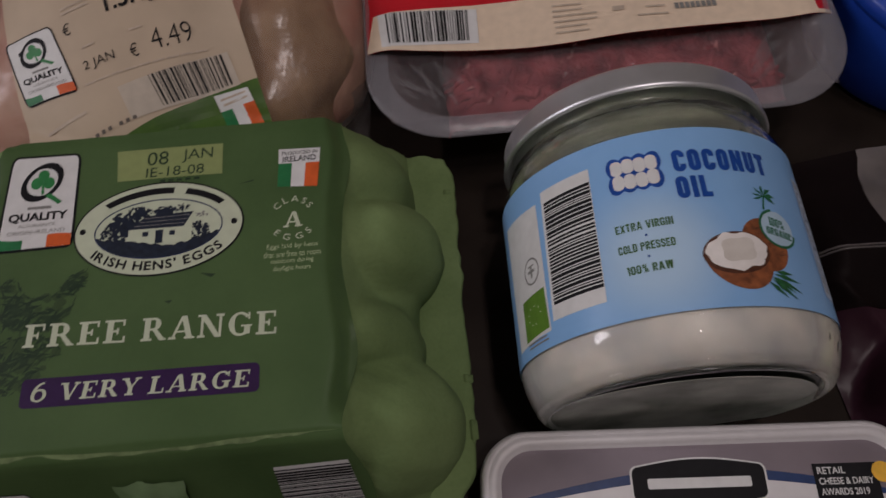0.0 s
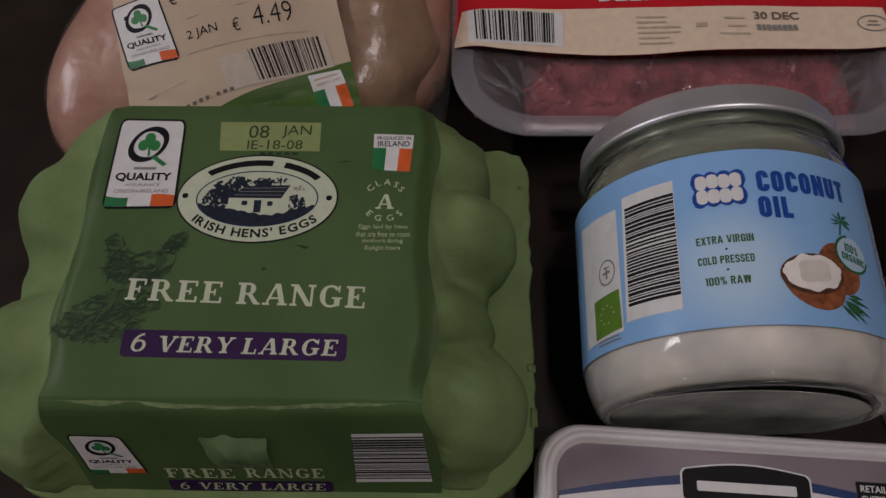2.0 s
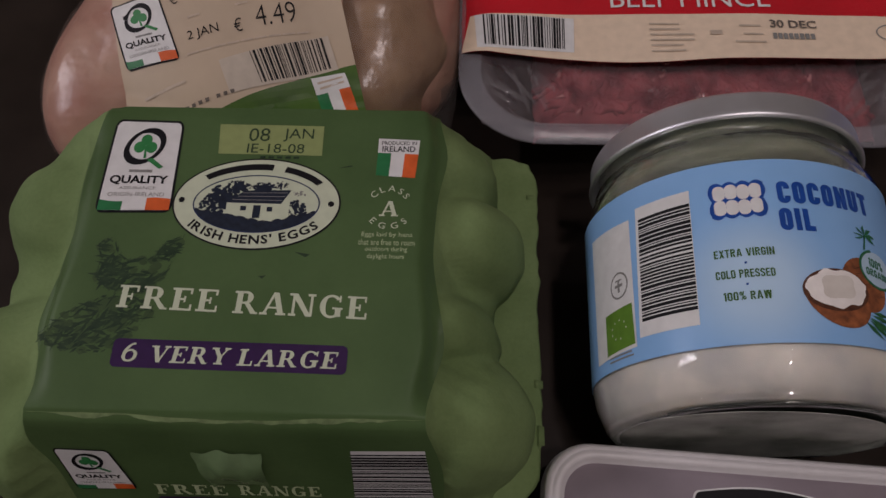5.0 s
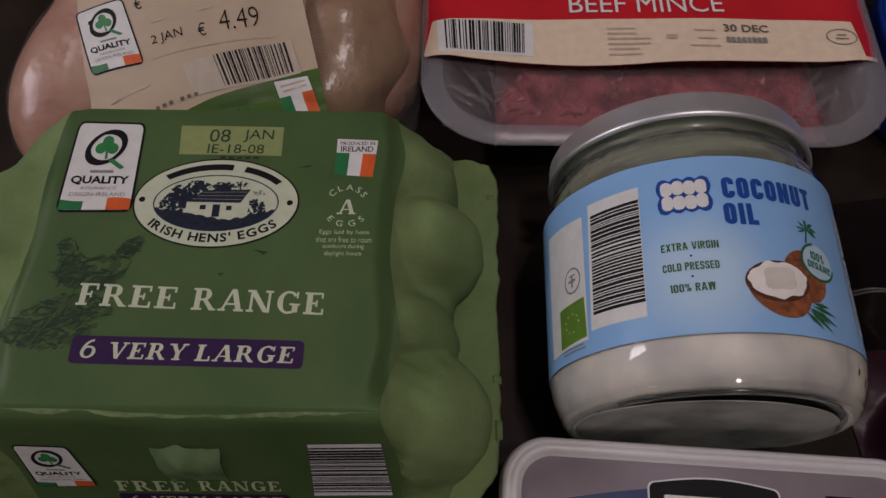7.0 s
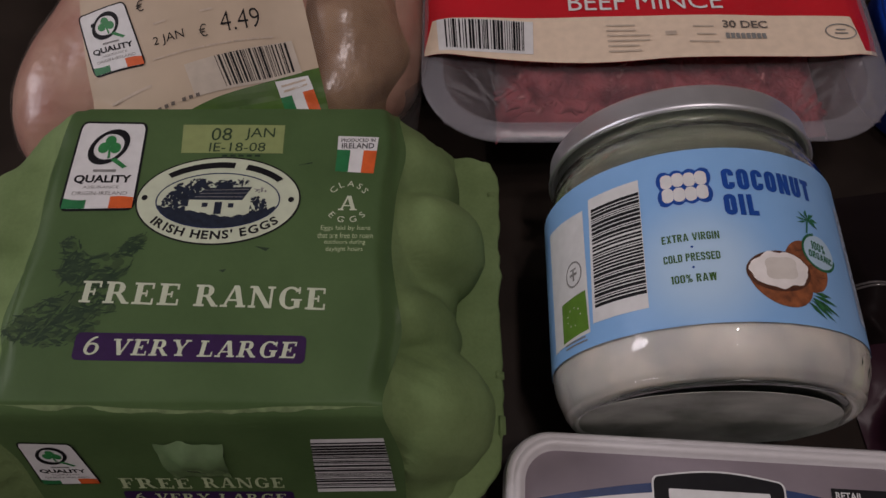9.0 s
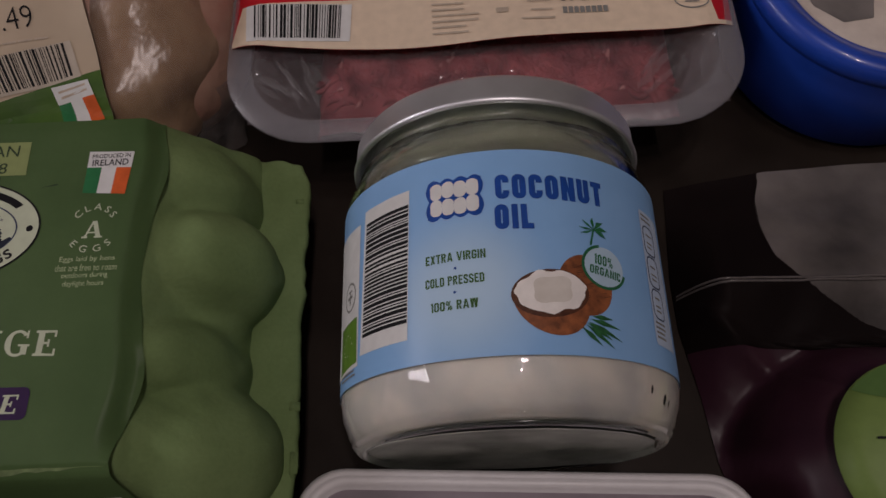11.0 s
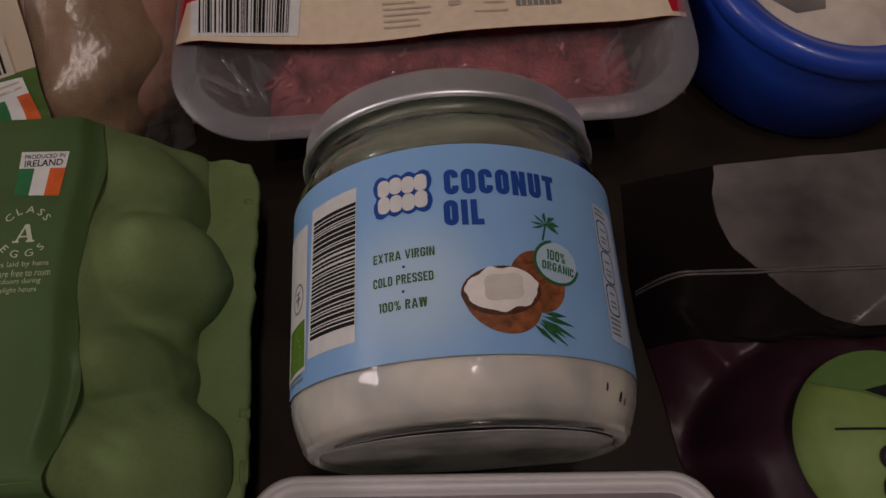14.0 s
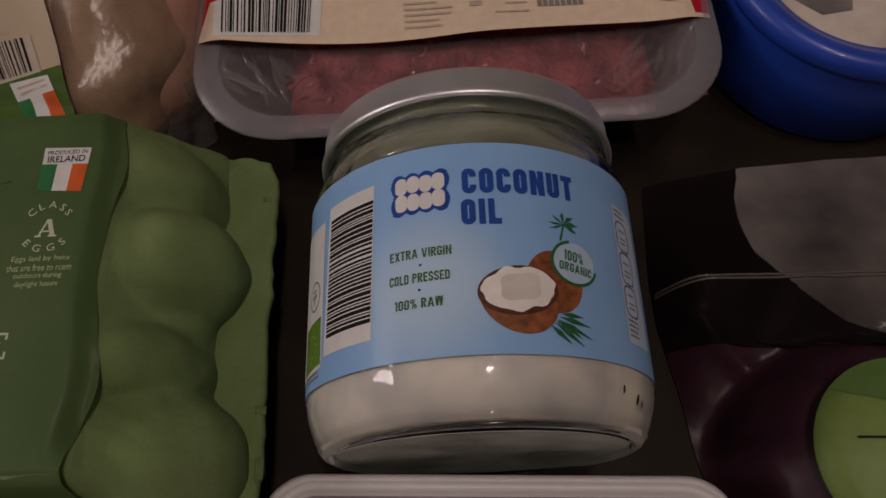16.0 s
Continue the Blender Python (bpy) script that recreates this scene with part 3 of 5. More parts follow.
def on_front(u, z_, h):
    """A point of the front side, by its height z_."""
    v = float(np.interp(z_, PROF_Z[:30], PROF_W[:30]))
    return on_carton(u, v, h)


def tricolour(name, corners, where, parent, h, cut=0.0):
    for k, mat in enumerate((FLAG_G, WHITE, FLAG_O)):
        printed(name, [quad_in(corners, k / 3, 0, (k + 1) / 3, 1)], where, mat, parent, h, cut=cut)


def quality_badge(tl, tr, br, bl, where, parent, h, cut=0.0, detail=True):
    """White certification badge with a ring, a shamrock and a tricolour foot."""
    c = (tl, tr, br, bl)

    def Q(pts):
        return [quad_in(c, u, v, u, v)[0] for u, v in pts]
    edge = [(u, v) for u, v in rrect(-0.035, -0.025, 1.035, 1.025, 0.10)]
    printed("badge_edge", [Q(edge)], where, BLACK, parent, h, cut=cut)
    printed("badge", [Q(rrect(0, 0, 1, 1, 0.08))], where, WHITE, parent, h + 0.06, cut=cut)
    loop = []
    for k in range(40):
        pts = []
        for a in (2 * math.pi * k / 40, 2 * math.pi * (k + 1) / 40):
            w = 0.045 + 0.035 * abs(math.cos(a + 0.5))
            for r in (0.0, w):
                x, y = (0.30 - r) * math.cos(a), (0.215 - r) * math.sin(a)
                pts.append((0.49 + x - 0.28 * y, 0.285 + y - 0.06 * x))
        loop.append([pts[0], pts[2], pts[3], pts[1]])
    printed("ring", [Q(f) for f in loop], where, BLACK, parent, h + 0.14, cut=cut)
    printed("ring", [Q([(0.55, 0.44), (0.63, 0.42), (0.82, 0.52), (0.76, 0.545)])], where, SHAM, parent, h + 0.16, cut=cut)
    clover = [oval(0.5, 0.215, 0.085, 0.065, 18), oval(0.41, 0.30, 0.085, 0.065, 18), oval(0.59, 0.30, 0.085, 0.065, 18),
              [(0.485, 0.28), (0.515, 0.28), (0.54, 0.42), (0.50, 0.43)]]
    printed("shamrock", [Q(f) for f in clover], where, SHAM, parent, h + 0.16, cut=cut)
    if detail:
        fine = words("ASSURANCE", 0.24, 0.0, 0.76, 0.032, 0.0) + [[(u, v - 0.075) for u, v in f] for f in words("ORIGIN-IRELAND", 0.10, 0.0, 0.90, 0.042, 0.0)]
        printed("lettering", [Q([(u, 0.775 - v) for u, v in f]) for f in fine], where, GREY, parent, h + 0.14, cut=cut)
        txt = words("QUALITY", 0.08, 0.0, 0.92, 0.105, 0.035)
        printed("lettering", [Q([(u, 0.725 - v) for u, v in f]) for f in txt], where, BLACK, parent, h + 0.14, cut=cut)
        printed("small_print", [Q(box(0.33, 0.555, 0.67, 0.585))],
                where, GREY, parent, h + 0.14, cut=cut)
    for k, mat in enumerate((FLAG_G, WHITE, FLAG_O)):
        strip = []
        for i in range(5):
            u0, u1 = (k + i / 5) / 3, (k + (i + 1) / 5) / 3
            strip.append([(u0, 0.885 + 0.022 * math.sin(6.0 * u0)), (u1, 0.885 + 0.022 * math.sin(6.0 * u1)), (u1, 1.0), (u0, 1.0)])
        printed("tricolour_foot", [Q(f) for f in strip], where, mat, parent, h + 0.14, cut=cut)


def clump(rnd, cx, cy, rx, ry, count, size):
    """Leafy ink blots that thin out towards the edge of an oval."""
    out = []
    for _ in range(count):
        a, r = rnd.uniform(0, 2 * math.pi), math.sqrt(rnd.random())
        x, y, w = cx + rx * r * math.cos(a), cy + ry * r * math.sin(a), size * rnd.uniform(0.5, 1.2) * (1.25 - 0.7 * r)
        out.append([(x + w * (1 + 0.35 * rnd.uniform(-1, 1)) * math.cos(k * 1.05), y + w * (1 + 0.35 * rnd.uniform(-1, 1)) * math.sin(k * 1.05)) for k in range(6)])
    return out


def cottage(where, parent, h):
    """Small farm scene inside the oval emblem: trees, a white cottage with a slate roof, dark ground."""
    rnd = random.Random(4)
    top = [(-14.6, 9.6), (-11, 9.0), (-6.5, 8.4), (-2, 7.4), (4, 6.2), (9.4, 7.2), (13, 8.6), (16.4, 9.2)]
    ground, n = [], 48

    def edge(u):
        return float(np.interp(u, [p[0] for p in top], [p[1] for p in top])) + 0.3 * math.sin(u * 2.1)

    def low(u):
        return 11.2 - 8.1 * math.sqrt(max(0.0, 1 - ((u - 1) / 16.0) ** 2))
    for k in range(n):
        a, b = -14.4 + 30.6 * k / n, -14.4 + 30.6 * (k + 1) / n
        ground.append([(a, max(edge(a), low(a))), (b, max(edge(b), low(b))), (b, low(b)), (a, low(a))])
    printed("landscape", ground, where, INK, parent, h, cut=3.0)
    for cx, cy, rx, ry, count, size in ((-8.2, 12.4, 4.0, 4.0, 130, 0.75), (-4.4, 16.0, 3.2, 1.7, 60, 0.65), (2.4, 15.6, 3.6, 1.6, 70, 0.6), (11.3, 9.4, 2.6, 2.8, 70, 0.65), (-11.6, 10.6, 1.8, 1.8, 30, 0.6)):
        tagged(printed("ink_tree", clump(rnd, cx, cy, rx, ry, count, size), where, INK, parent, h), kind="stuff")
    printed("ink_tree", clump(rnd, 6.9, 16.6, 1.9, 1.1, 26, 0.34) + [box(6.7, 14.6, 7.0, 16.6)], where, INK, parent, h)
    printed("ink_cloud", clump(rnd, 12.0, 14.2, 2.0, 0.8, 12, 0.35), where, GREY, parent, h)
    printed("cottage_wall", [[(-6.5, 8.3), (4.0, 6.3), (7.4, 7.0), (7.4, 11.6), (-6.5, 11.6)], [(7.4, 7.0), (9.5, 7.4), (9.6, 14.9), (7.4, 11.6)]], where, CREAM, parent, h + 0.05)
    printed("cottage_roof", [[(-6.8, 11.3), (7.4, 11.1), (9.6, 15.1), (-2.3, 14.8)]], where, INK, parent, h + 0.1)
    for k in (0.22, 0.5, 0.78):
        y0, y1 = 11.3 + 3.5 * k, 11.1 + 4.0 * k
        printed("roof_line", [[(-6.0 + 4.2 * k, y0), (7.1 + 2.1 * k, y1), (7.1 + 2.1 * k, y1 + 0.16), (-6.0 + 4.2 * k, y0 + 0.16)]], where, GREY, parent, h + 0.13)
    for f in (box(-2.9, 9.1, -1.4, 10.4), box(0.4, 7.0, 2.3, 10.6), box(3.9, 8.9, 5.3, 10.2)):
        printed("cottage_opening", [f], where, INK, parent, h + 0.1)


HEN_A = [(-34.9, 0.6), (-36.8, -1.0), (-35.2, -5.0), (-35.8, -9.5), (-32.0, -12.6), (-24.5, -13.6), (-19.0, -9.5), (-15.9, 1.5), (-20.0, 0.0), (-22.6, -4.2), (-28.6, -5.4), (-31.6, -3.4), (-32.6, -0.4)]
HEN_B = [(-46.2, -24.6), (-41, -19.6), (-34, -15.4), (-28, -14.6), (-22.5, -15.6), (-20.2, -18.4), (-22.6, -21.6), (-25, -25.6), (-30, -28.6), (-37, -28.4), (-43, -27.0)]


def inside(x, y, shape):
    hit = False
    for (ax, ay), (bx, by) in zip(shape, shape[1:] + shape[:1]):
        if (ay > y) != (by > y) and x < ax + (y - ay) * (bx - ax) / (by - ay):
            hit = not hit
    return hit


def hen(shape, where, parent, h, seed):
    """Soft ink drawing of a hen: a broken outline and feathers in short strokes."""
    rnd, polys, soft = random.Random(seed), [], []
    x0, x1 = min(p[0] for p in shape), max(p[0] for p in shape)
    y0, y1 = min(p[1] for p in shape), max(p[1] for p in shape)
    tries = 0
    while len(polys) < 130 and tries < 4000:
        tries += 1
        x, y = rnd.uniform(x0, x1), rnd.uniform(y0, y1)
        dense = 0.5 + 0.9 * wob(x * 0.22, y * 0.22, seed)
        if not inside(x, y, shape) or rnd.random() > dense:
            continue
        w, l, t = 0.16 + 0.42 * rnd.random(), 0.8 + 2.0 * rnd.random(), rnd.uniform(-0.4, 1.3)
        c, q = math.cos(t), math.sin(t)
        polys.append([(x - l * c, y - l * q), (x + w * q, y - w * c), (x + l * c, y + l * q), (x - w * q, y + w * c)])
    for _ in range(150):
        x, y = rnd.uniform(x0, x1), rnd.uniform(y0, y1)
        if inside(x, y, shape):
            w = rnd.uniform(0.6, 1.5)
            soft.append([(x + w * rnd.uniform(0.7, 1.3) * math.cos(k * 0.9), y + w * rnd.uniform(0.5, 1.0) * math.sin(k * 0.9)) for k in range(7)])
    for (ax, ay), (bx, by) in zip(shape, shape[1:] + shape[:1]):
        n = max(2, int(math.hypot(bx - ax, by - ay) / 0.8))
        for k in range(n):
            if rnd.random() < 0.3:
                continue
            f, g, o = k / n, (k + 1.3) / n, rnd.uniform(-0.3, 0.3)
            w = rnd.uniform(0.2, 0.6)
            polys.append([(ax + (bx - ax) * f, ay + (by - ay) * f + o), (ax + (bx - ax) * g, ay + (by - ay) * g + o), (ax + (bx - ax) * g + w * 0.5, ay + (by - ay) * g + o + w), (ax + (bx - ax) * f + w * 0.5, ay + (by - ay) * f + o + w)])
    tagged(printed("hen_wash", soft, where, WASH, parent, h - 0.015), kind="stuff")
    tagged(printed("hen_drawing", polys, where, DEEP, parent, h), kind="stuff")


def carton_outline():
    pts = []
    for cx, cy, r, a0 in ((76, 49, 9, 0), (-76, 44, 22, 90), (-77, -62, 27, 180), (76, -61.5, 20, 270)):
        ox, oy = (r if cx < 0 else -r), (r if cy < 0 else -r)
        for k in range(13):
            a = radians(a0 + 90 * k / 12)
            pts.append((cx + ox + r * math.cos(a), cy + oy + r * math.sin(a)))
    return pts


def egg_carton():
    e = thing("egg_carton", pose(-0.075, 0.088, 0.0, 0, 0, 5.0), "green moulded-pulp egg carton for six with a dark green paper label", "egg carton")
    part("lid", star((0, 0, 45), carton_lid, 300, 150), PULP, e, "rough light green pulp lid with egg bumps at the ends")
    part("base", star((0, -4, 20), carton_base, 120, 60), PULP, e)
    # rim where lid and base meet
    outer = carton_outline()
    dense = []
    for k in range(len(outer)):
        a, b = outer[k], outer[(k + 1) % len(outer)]
        n = max(1, int(math.hypot(b[0] - a[0], b[1] - a[1]) / 3))
        dense += [(a[0] + (b[0] - a[0]) * i / n, a[1] + (b[1] - a[1]) * i / n) for i in range(n)]
    rings = []
    for inset, z in ((9, 26.5), (0.6, 26.6), (0.0, 27.6), (0.0, 29.4), (0.6, 30.4), (9, 31.0)):
        r = []
        for x, y in dense:
            f = 1 - inset / 62 + 0.010 * wob(x * 0.08, y * 0.08, 2) + 0.014 * wob(x * 0.35, y * 0.35, 9) * (inset < 2)
            r.append((x * f, (y + 5) * f - 5, z + 0.8 * wob(x * 0.06, y * 0.06, 4)))
        rings.append(r)
    part("rim", loft(rings), PULP, e)
    # paper label
    cols, verts = 90, []
    ways = [a for a, _, _ in PROFILE]
    for i in range(cols):
        for w in ways:
            f = i / (cols - 1)
            yy = w
            x0, x1 = smooth_at(LABEL_LEFT, yy), smooth_at(LABEL_RIGHT, yy)
            verts.append(on_carton(x0 + (x1 - x0) * f, w, 0.0))
    # the paper's ends bend down over the lid's shoulders
    P = np.array(verts)
    U = np.tile(np.array(ways), cols)
    low = np.minimum(P[:, 2], np.maximum(top_of(carton_lid, P[:, 0], P[:, 1], 30.0, 80.0) + 0.5, P[:, 2] - 3.5))
    near = np.array([min(i, cols - 1 - i) for i in range(cols) for _ in ways]) * 1.05
    fade = np.clip((U + 42) / 6, 0, 1) * np.clip((4.6 - near) / 2.5, 0, 1)
    P[:, 2] += (low - P[:, 2]) * fade
    verts = P
    for x, y, dx, dy in ((74.0, 34.5, 2.2, 1.7), (74.6, -24, 1.8, 2.2), (75.0, -38, 1.4, 3.6)):
        bm = slab((x - dx) * MM, (y - dy) * MM, 28.5 * MM, (x + dx) * MM, (y + dy) * MM, 31.0 * MM, 0.0011)
        part("hinge_tab", bm, PULP, e)
    lab = part("label", from_arrays(verts, grid_faces(cols, len(ways))), GREEN, e, "dark green printed paper label folded over the front")
    T, F = on_carton, on_front
    quality_badge((-39.1, 35.5), (-22.0, 35.3), (-21.0, 8.9), (-39.4, 8.6), T, lab, 0.05, cut=3.0)
    printed("date_patch", [[(-11.8, 35.2), (16.1, 34.9), (16.3, 25.7), (-11.0, 26.0)]], T, STAMP, lab, 0.05, cut=3.0)
    printed("date_stamp", words("08", -3.6, 29.9, 2.0, 34.0, 0.0) + words("JAN", 5.6, 29.9, 13.6, 34.0, 0.0), T, DEEP, lab, 0.1, cut=3.0)
    printed("date_stamp", words("IE-18-08", -3.6, 26.3, 11.5, 29.2, 0.0), T, DEEP, lab, 0.1, cut=3.0)
    printed("date_stamp", [box(0.2 + 2.2 * k, 24.6, 1.6 + 2.2 * k, 25.3) for k in range(5)], T, DEEP, lab, 0.1)
    printed("emblem_edge", [oval(1.0, 11.4, 21.45, 13.15, 72)], T, BLACK, lab, 0.06, cut=3.0)
    printed("emblem", [oval(1.0, 11.4, 21.0, 12.7, 72)], T, CREAM, lab, 0.11, cut=3.0)
    printed("emblem_line", ring(1.0, 11.2, 16.2, 8.3, 0.35, 64), T, NAVY, lab, 0.16, cut=3.0)
    cottage(T, lab, 0.16)
    for a0, a1 in ((137, 80), (70, 33)):
        printed("emblem_bar", ring(1.0, 11.4, 19.6, 11.4, 1.8, 30, a0, a1), T, BLACK, lab, 0.16, "dark bar in place of a name", cut=3.0)
    printed("lettering", arc_words("IRISH HENS' EGGS", 1.0, 11.4, 19.1, 10.3, 214, 326, 2.3, 0.03, True), T, BLACK, lab, 0.16, cut=3.0)
    for dx, dy in ((-18.2, 12.0), (20.0, 11.4)):
        printed("dot", [oval(dx, dy, 0.8, 0.8, 14)], T, BLACK, lab, 0.16)
    printed("origin_mark", [[(30.9, 31.4), (41.8, 30.9), (41.5, 26.6), (30.9, 27.0)]], T, WHITE, lab, 0.05, cut=3.0)
    printed("lettering", words("PRODUCED IN", 31.8, 29.4, 41.0, 30.5, 0.01) + words("IRELAND", 32.0, 27.3, 40.7, 29.0, 0.015), T, BLACK, lab, 0.1, cut=3.0)
    tricolour("flag", ((30.9, 27.0), (41.5, 26.6), (40.9, 19.5), (30.7, 20.2)), T, lab, 0.05, 3.0)
    printed("lettering", serif("A", 32.4, 8.4, 37.0, 12.7) + arc_words("CLASS", 34.7, 10.8, 5.4, 5.6, 150, 30, 1.7, 0.0)
            + arc_words("EGGS", 34.7, 10.6, 5.4, 5.0, 215, 325, 1.7, 0.0, True), T, CREAM, lab, 0.05, cut=3.0)
    small = ("Eggs laid by hens", "that are free to roam", "outdoors during", "daylight hours")
    for k, line in enumerate(small):
        half = (6.3, 7.0, 5.2, 4.6)[k]
        printed("small_print", words(line, 34.6 - half, 2.3 - 2.0 * k, 34.6 + half, 3.9 - 2.0 * k, 0.0), T, PALE, lab, 0.05, cut=3.0)
    printed("lettering", serif("FREE", -29.0, -17.3, -4.6, -11.6, turn=-1.8) + serif("RANGE", -1.0, -18.2, 31.2, -12.5, turn=-1.8), T, CREAM, lab, 0.06, cut=3.0)
    printed("purple_band", [[(u, v - 0.014 * u) for u, v in rrect(-27.6, -32.3, 27.3, -25.4, 1.3)]], T, PURPLE, lab, 0.05, cut=3.0)
    size = serif("6", -25.4, -30.9, -21.6, -26.4, slant=0.14) + serif("VERY", -18.8, -30.9, -0.4, -26.9, slant=0.14) + serif("LARGE", 1.9, -31.0, 25.0, -27.0, slant=0.14)
    printed("lettering", [[(u, v - 0.014 * u) for u, v in f] for f in size], T, CREAM, lab, 0.1, cut=3.0)
    hen(HEN_A, T, lab, 0.03, 11)
    hen(HEN_B, T, lab, 0.03, 12)
    for streak in ([(20.5, 22.0), (24.5, 22.6), (24.4, 23.0)], [(12.0, -2.0), (16.0, -2.6), (15.0, -3.4)], [(4.0, -8.6), (5.8, -8.4), (5.0, -9.3)]):
        printed("ink_streak", [streak], T, DEEP, lab, 0.04)
    # front side
    quality_badge((-42.0, 55.0), (-29.5, 54.6), (-27.0, 39.4), (-41.4, 38.9), F, lab, 0.15, cut=3.0)
    printed("lettering", serif("FREE", -22.0, 37.2, -4.0, 41.4) + serif("RANGE", -1.0, 37.6, 19.5, 41.8), F, PALE, lab, 0.15, cut=3.0)
    printed("front_band", [rrect(-22.4, 31.0, 21.2, 36.0, 1.0)], F, PURPLE, lab, 0.15, cut=3.0)
    printed("front_lettering", serif("6 VERY LARGE", -20.0, 31.8, 19.0, 35.0, slant=0.14), F, PALE, lab, 0.2, cut=3.0)
    bc = ((28.3, 57.0), (45.6, 57.6), (47.6, 36.6), (27.6, 35.8))
    printed("barcode_field", [quad_in(bc, 0, 0, 1, 1)], F, WHITE, lab, 0.15, cut=3.0)
    bar_code(bc, 22, 21, False, 0.06, 0.0, 1.0, F, lab, 0.22, cut=3, heavy=True)
    # pale wavy strip: the fold's gloss highlight, painted on as colour
    crease = []
    for k in range(90):
        u0, u1 = -44.5 + 89.5 * k / 90, -44.5 + 89.5 * (k + 1) / 90

        def edge_at(u):
            return -42.4 - 1.0 * max(0.0, 1 - abs(u - 2) / 26) + 0.25 * wob(u * 0.12, 1.0), min(1.0, (44.8 - abs(u)) / 16) * (0.7 + 0.8 * wob(u * 0.11, 6.0) + 0.4 * wob(u * 0.4, 2.0)) + 0.05
        (v0, w0), (v1, w1) = edge_at(u0), edge_at(u1)
        crease.append([(u0, v0), (u1, v1), (u1, v1 - w1), (u0, v0 - w0)])
    printed("crease_highlight", crease, T, FOLD_SHEEN, lab, 0.10, "pale strip that paints the gloss highlight along the fold")
    # closing tab pushed through the front
    verts = []
    for i in range(15):
        for j in range(9):
            f, g = i / 14, j / 8
            x = -9.4 + 2.6 * g + (16.8 - 3.0 * g) * f + 0.5 * wob(f * 5, g * 5, 2)
            z = 55.8 - 13.0 * g - 1.6 * g * (2 * f - 1) ** 4
            p = on_front(x, z, 0.0)
            verts.append((p[0], p[1] - 0.6 + 0.9 * wob(f * 4.0, g * 2.5, 4) - 2.0 * math.sin(math.pi * min(1, g * 1.1)) * (1 - 0.5 * (2 * f - 1) ** 2), p[2] + 0.9 * math.sin(3 * g) + 0.7 * wob(f * 3.5, g * 3.0, 9)))
    part("closing_tab", from_arrays(verts, grid_faces(15, 9)), TAB, e, "light green pulp tab pushed through the label")
    return e


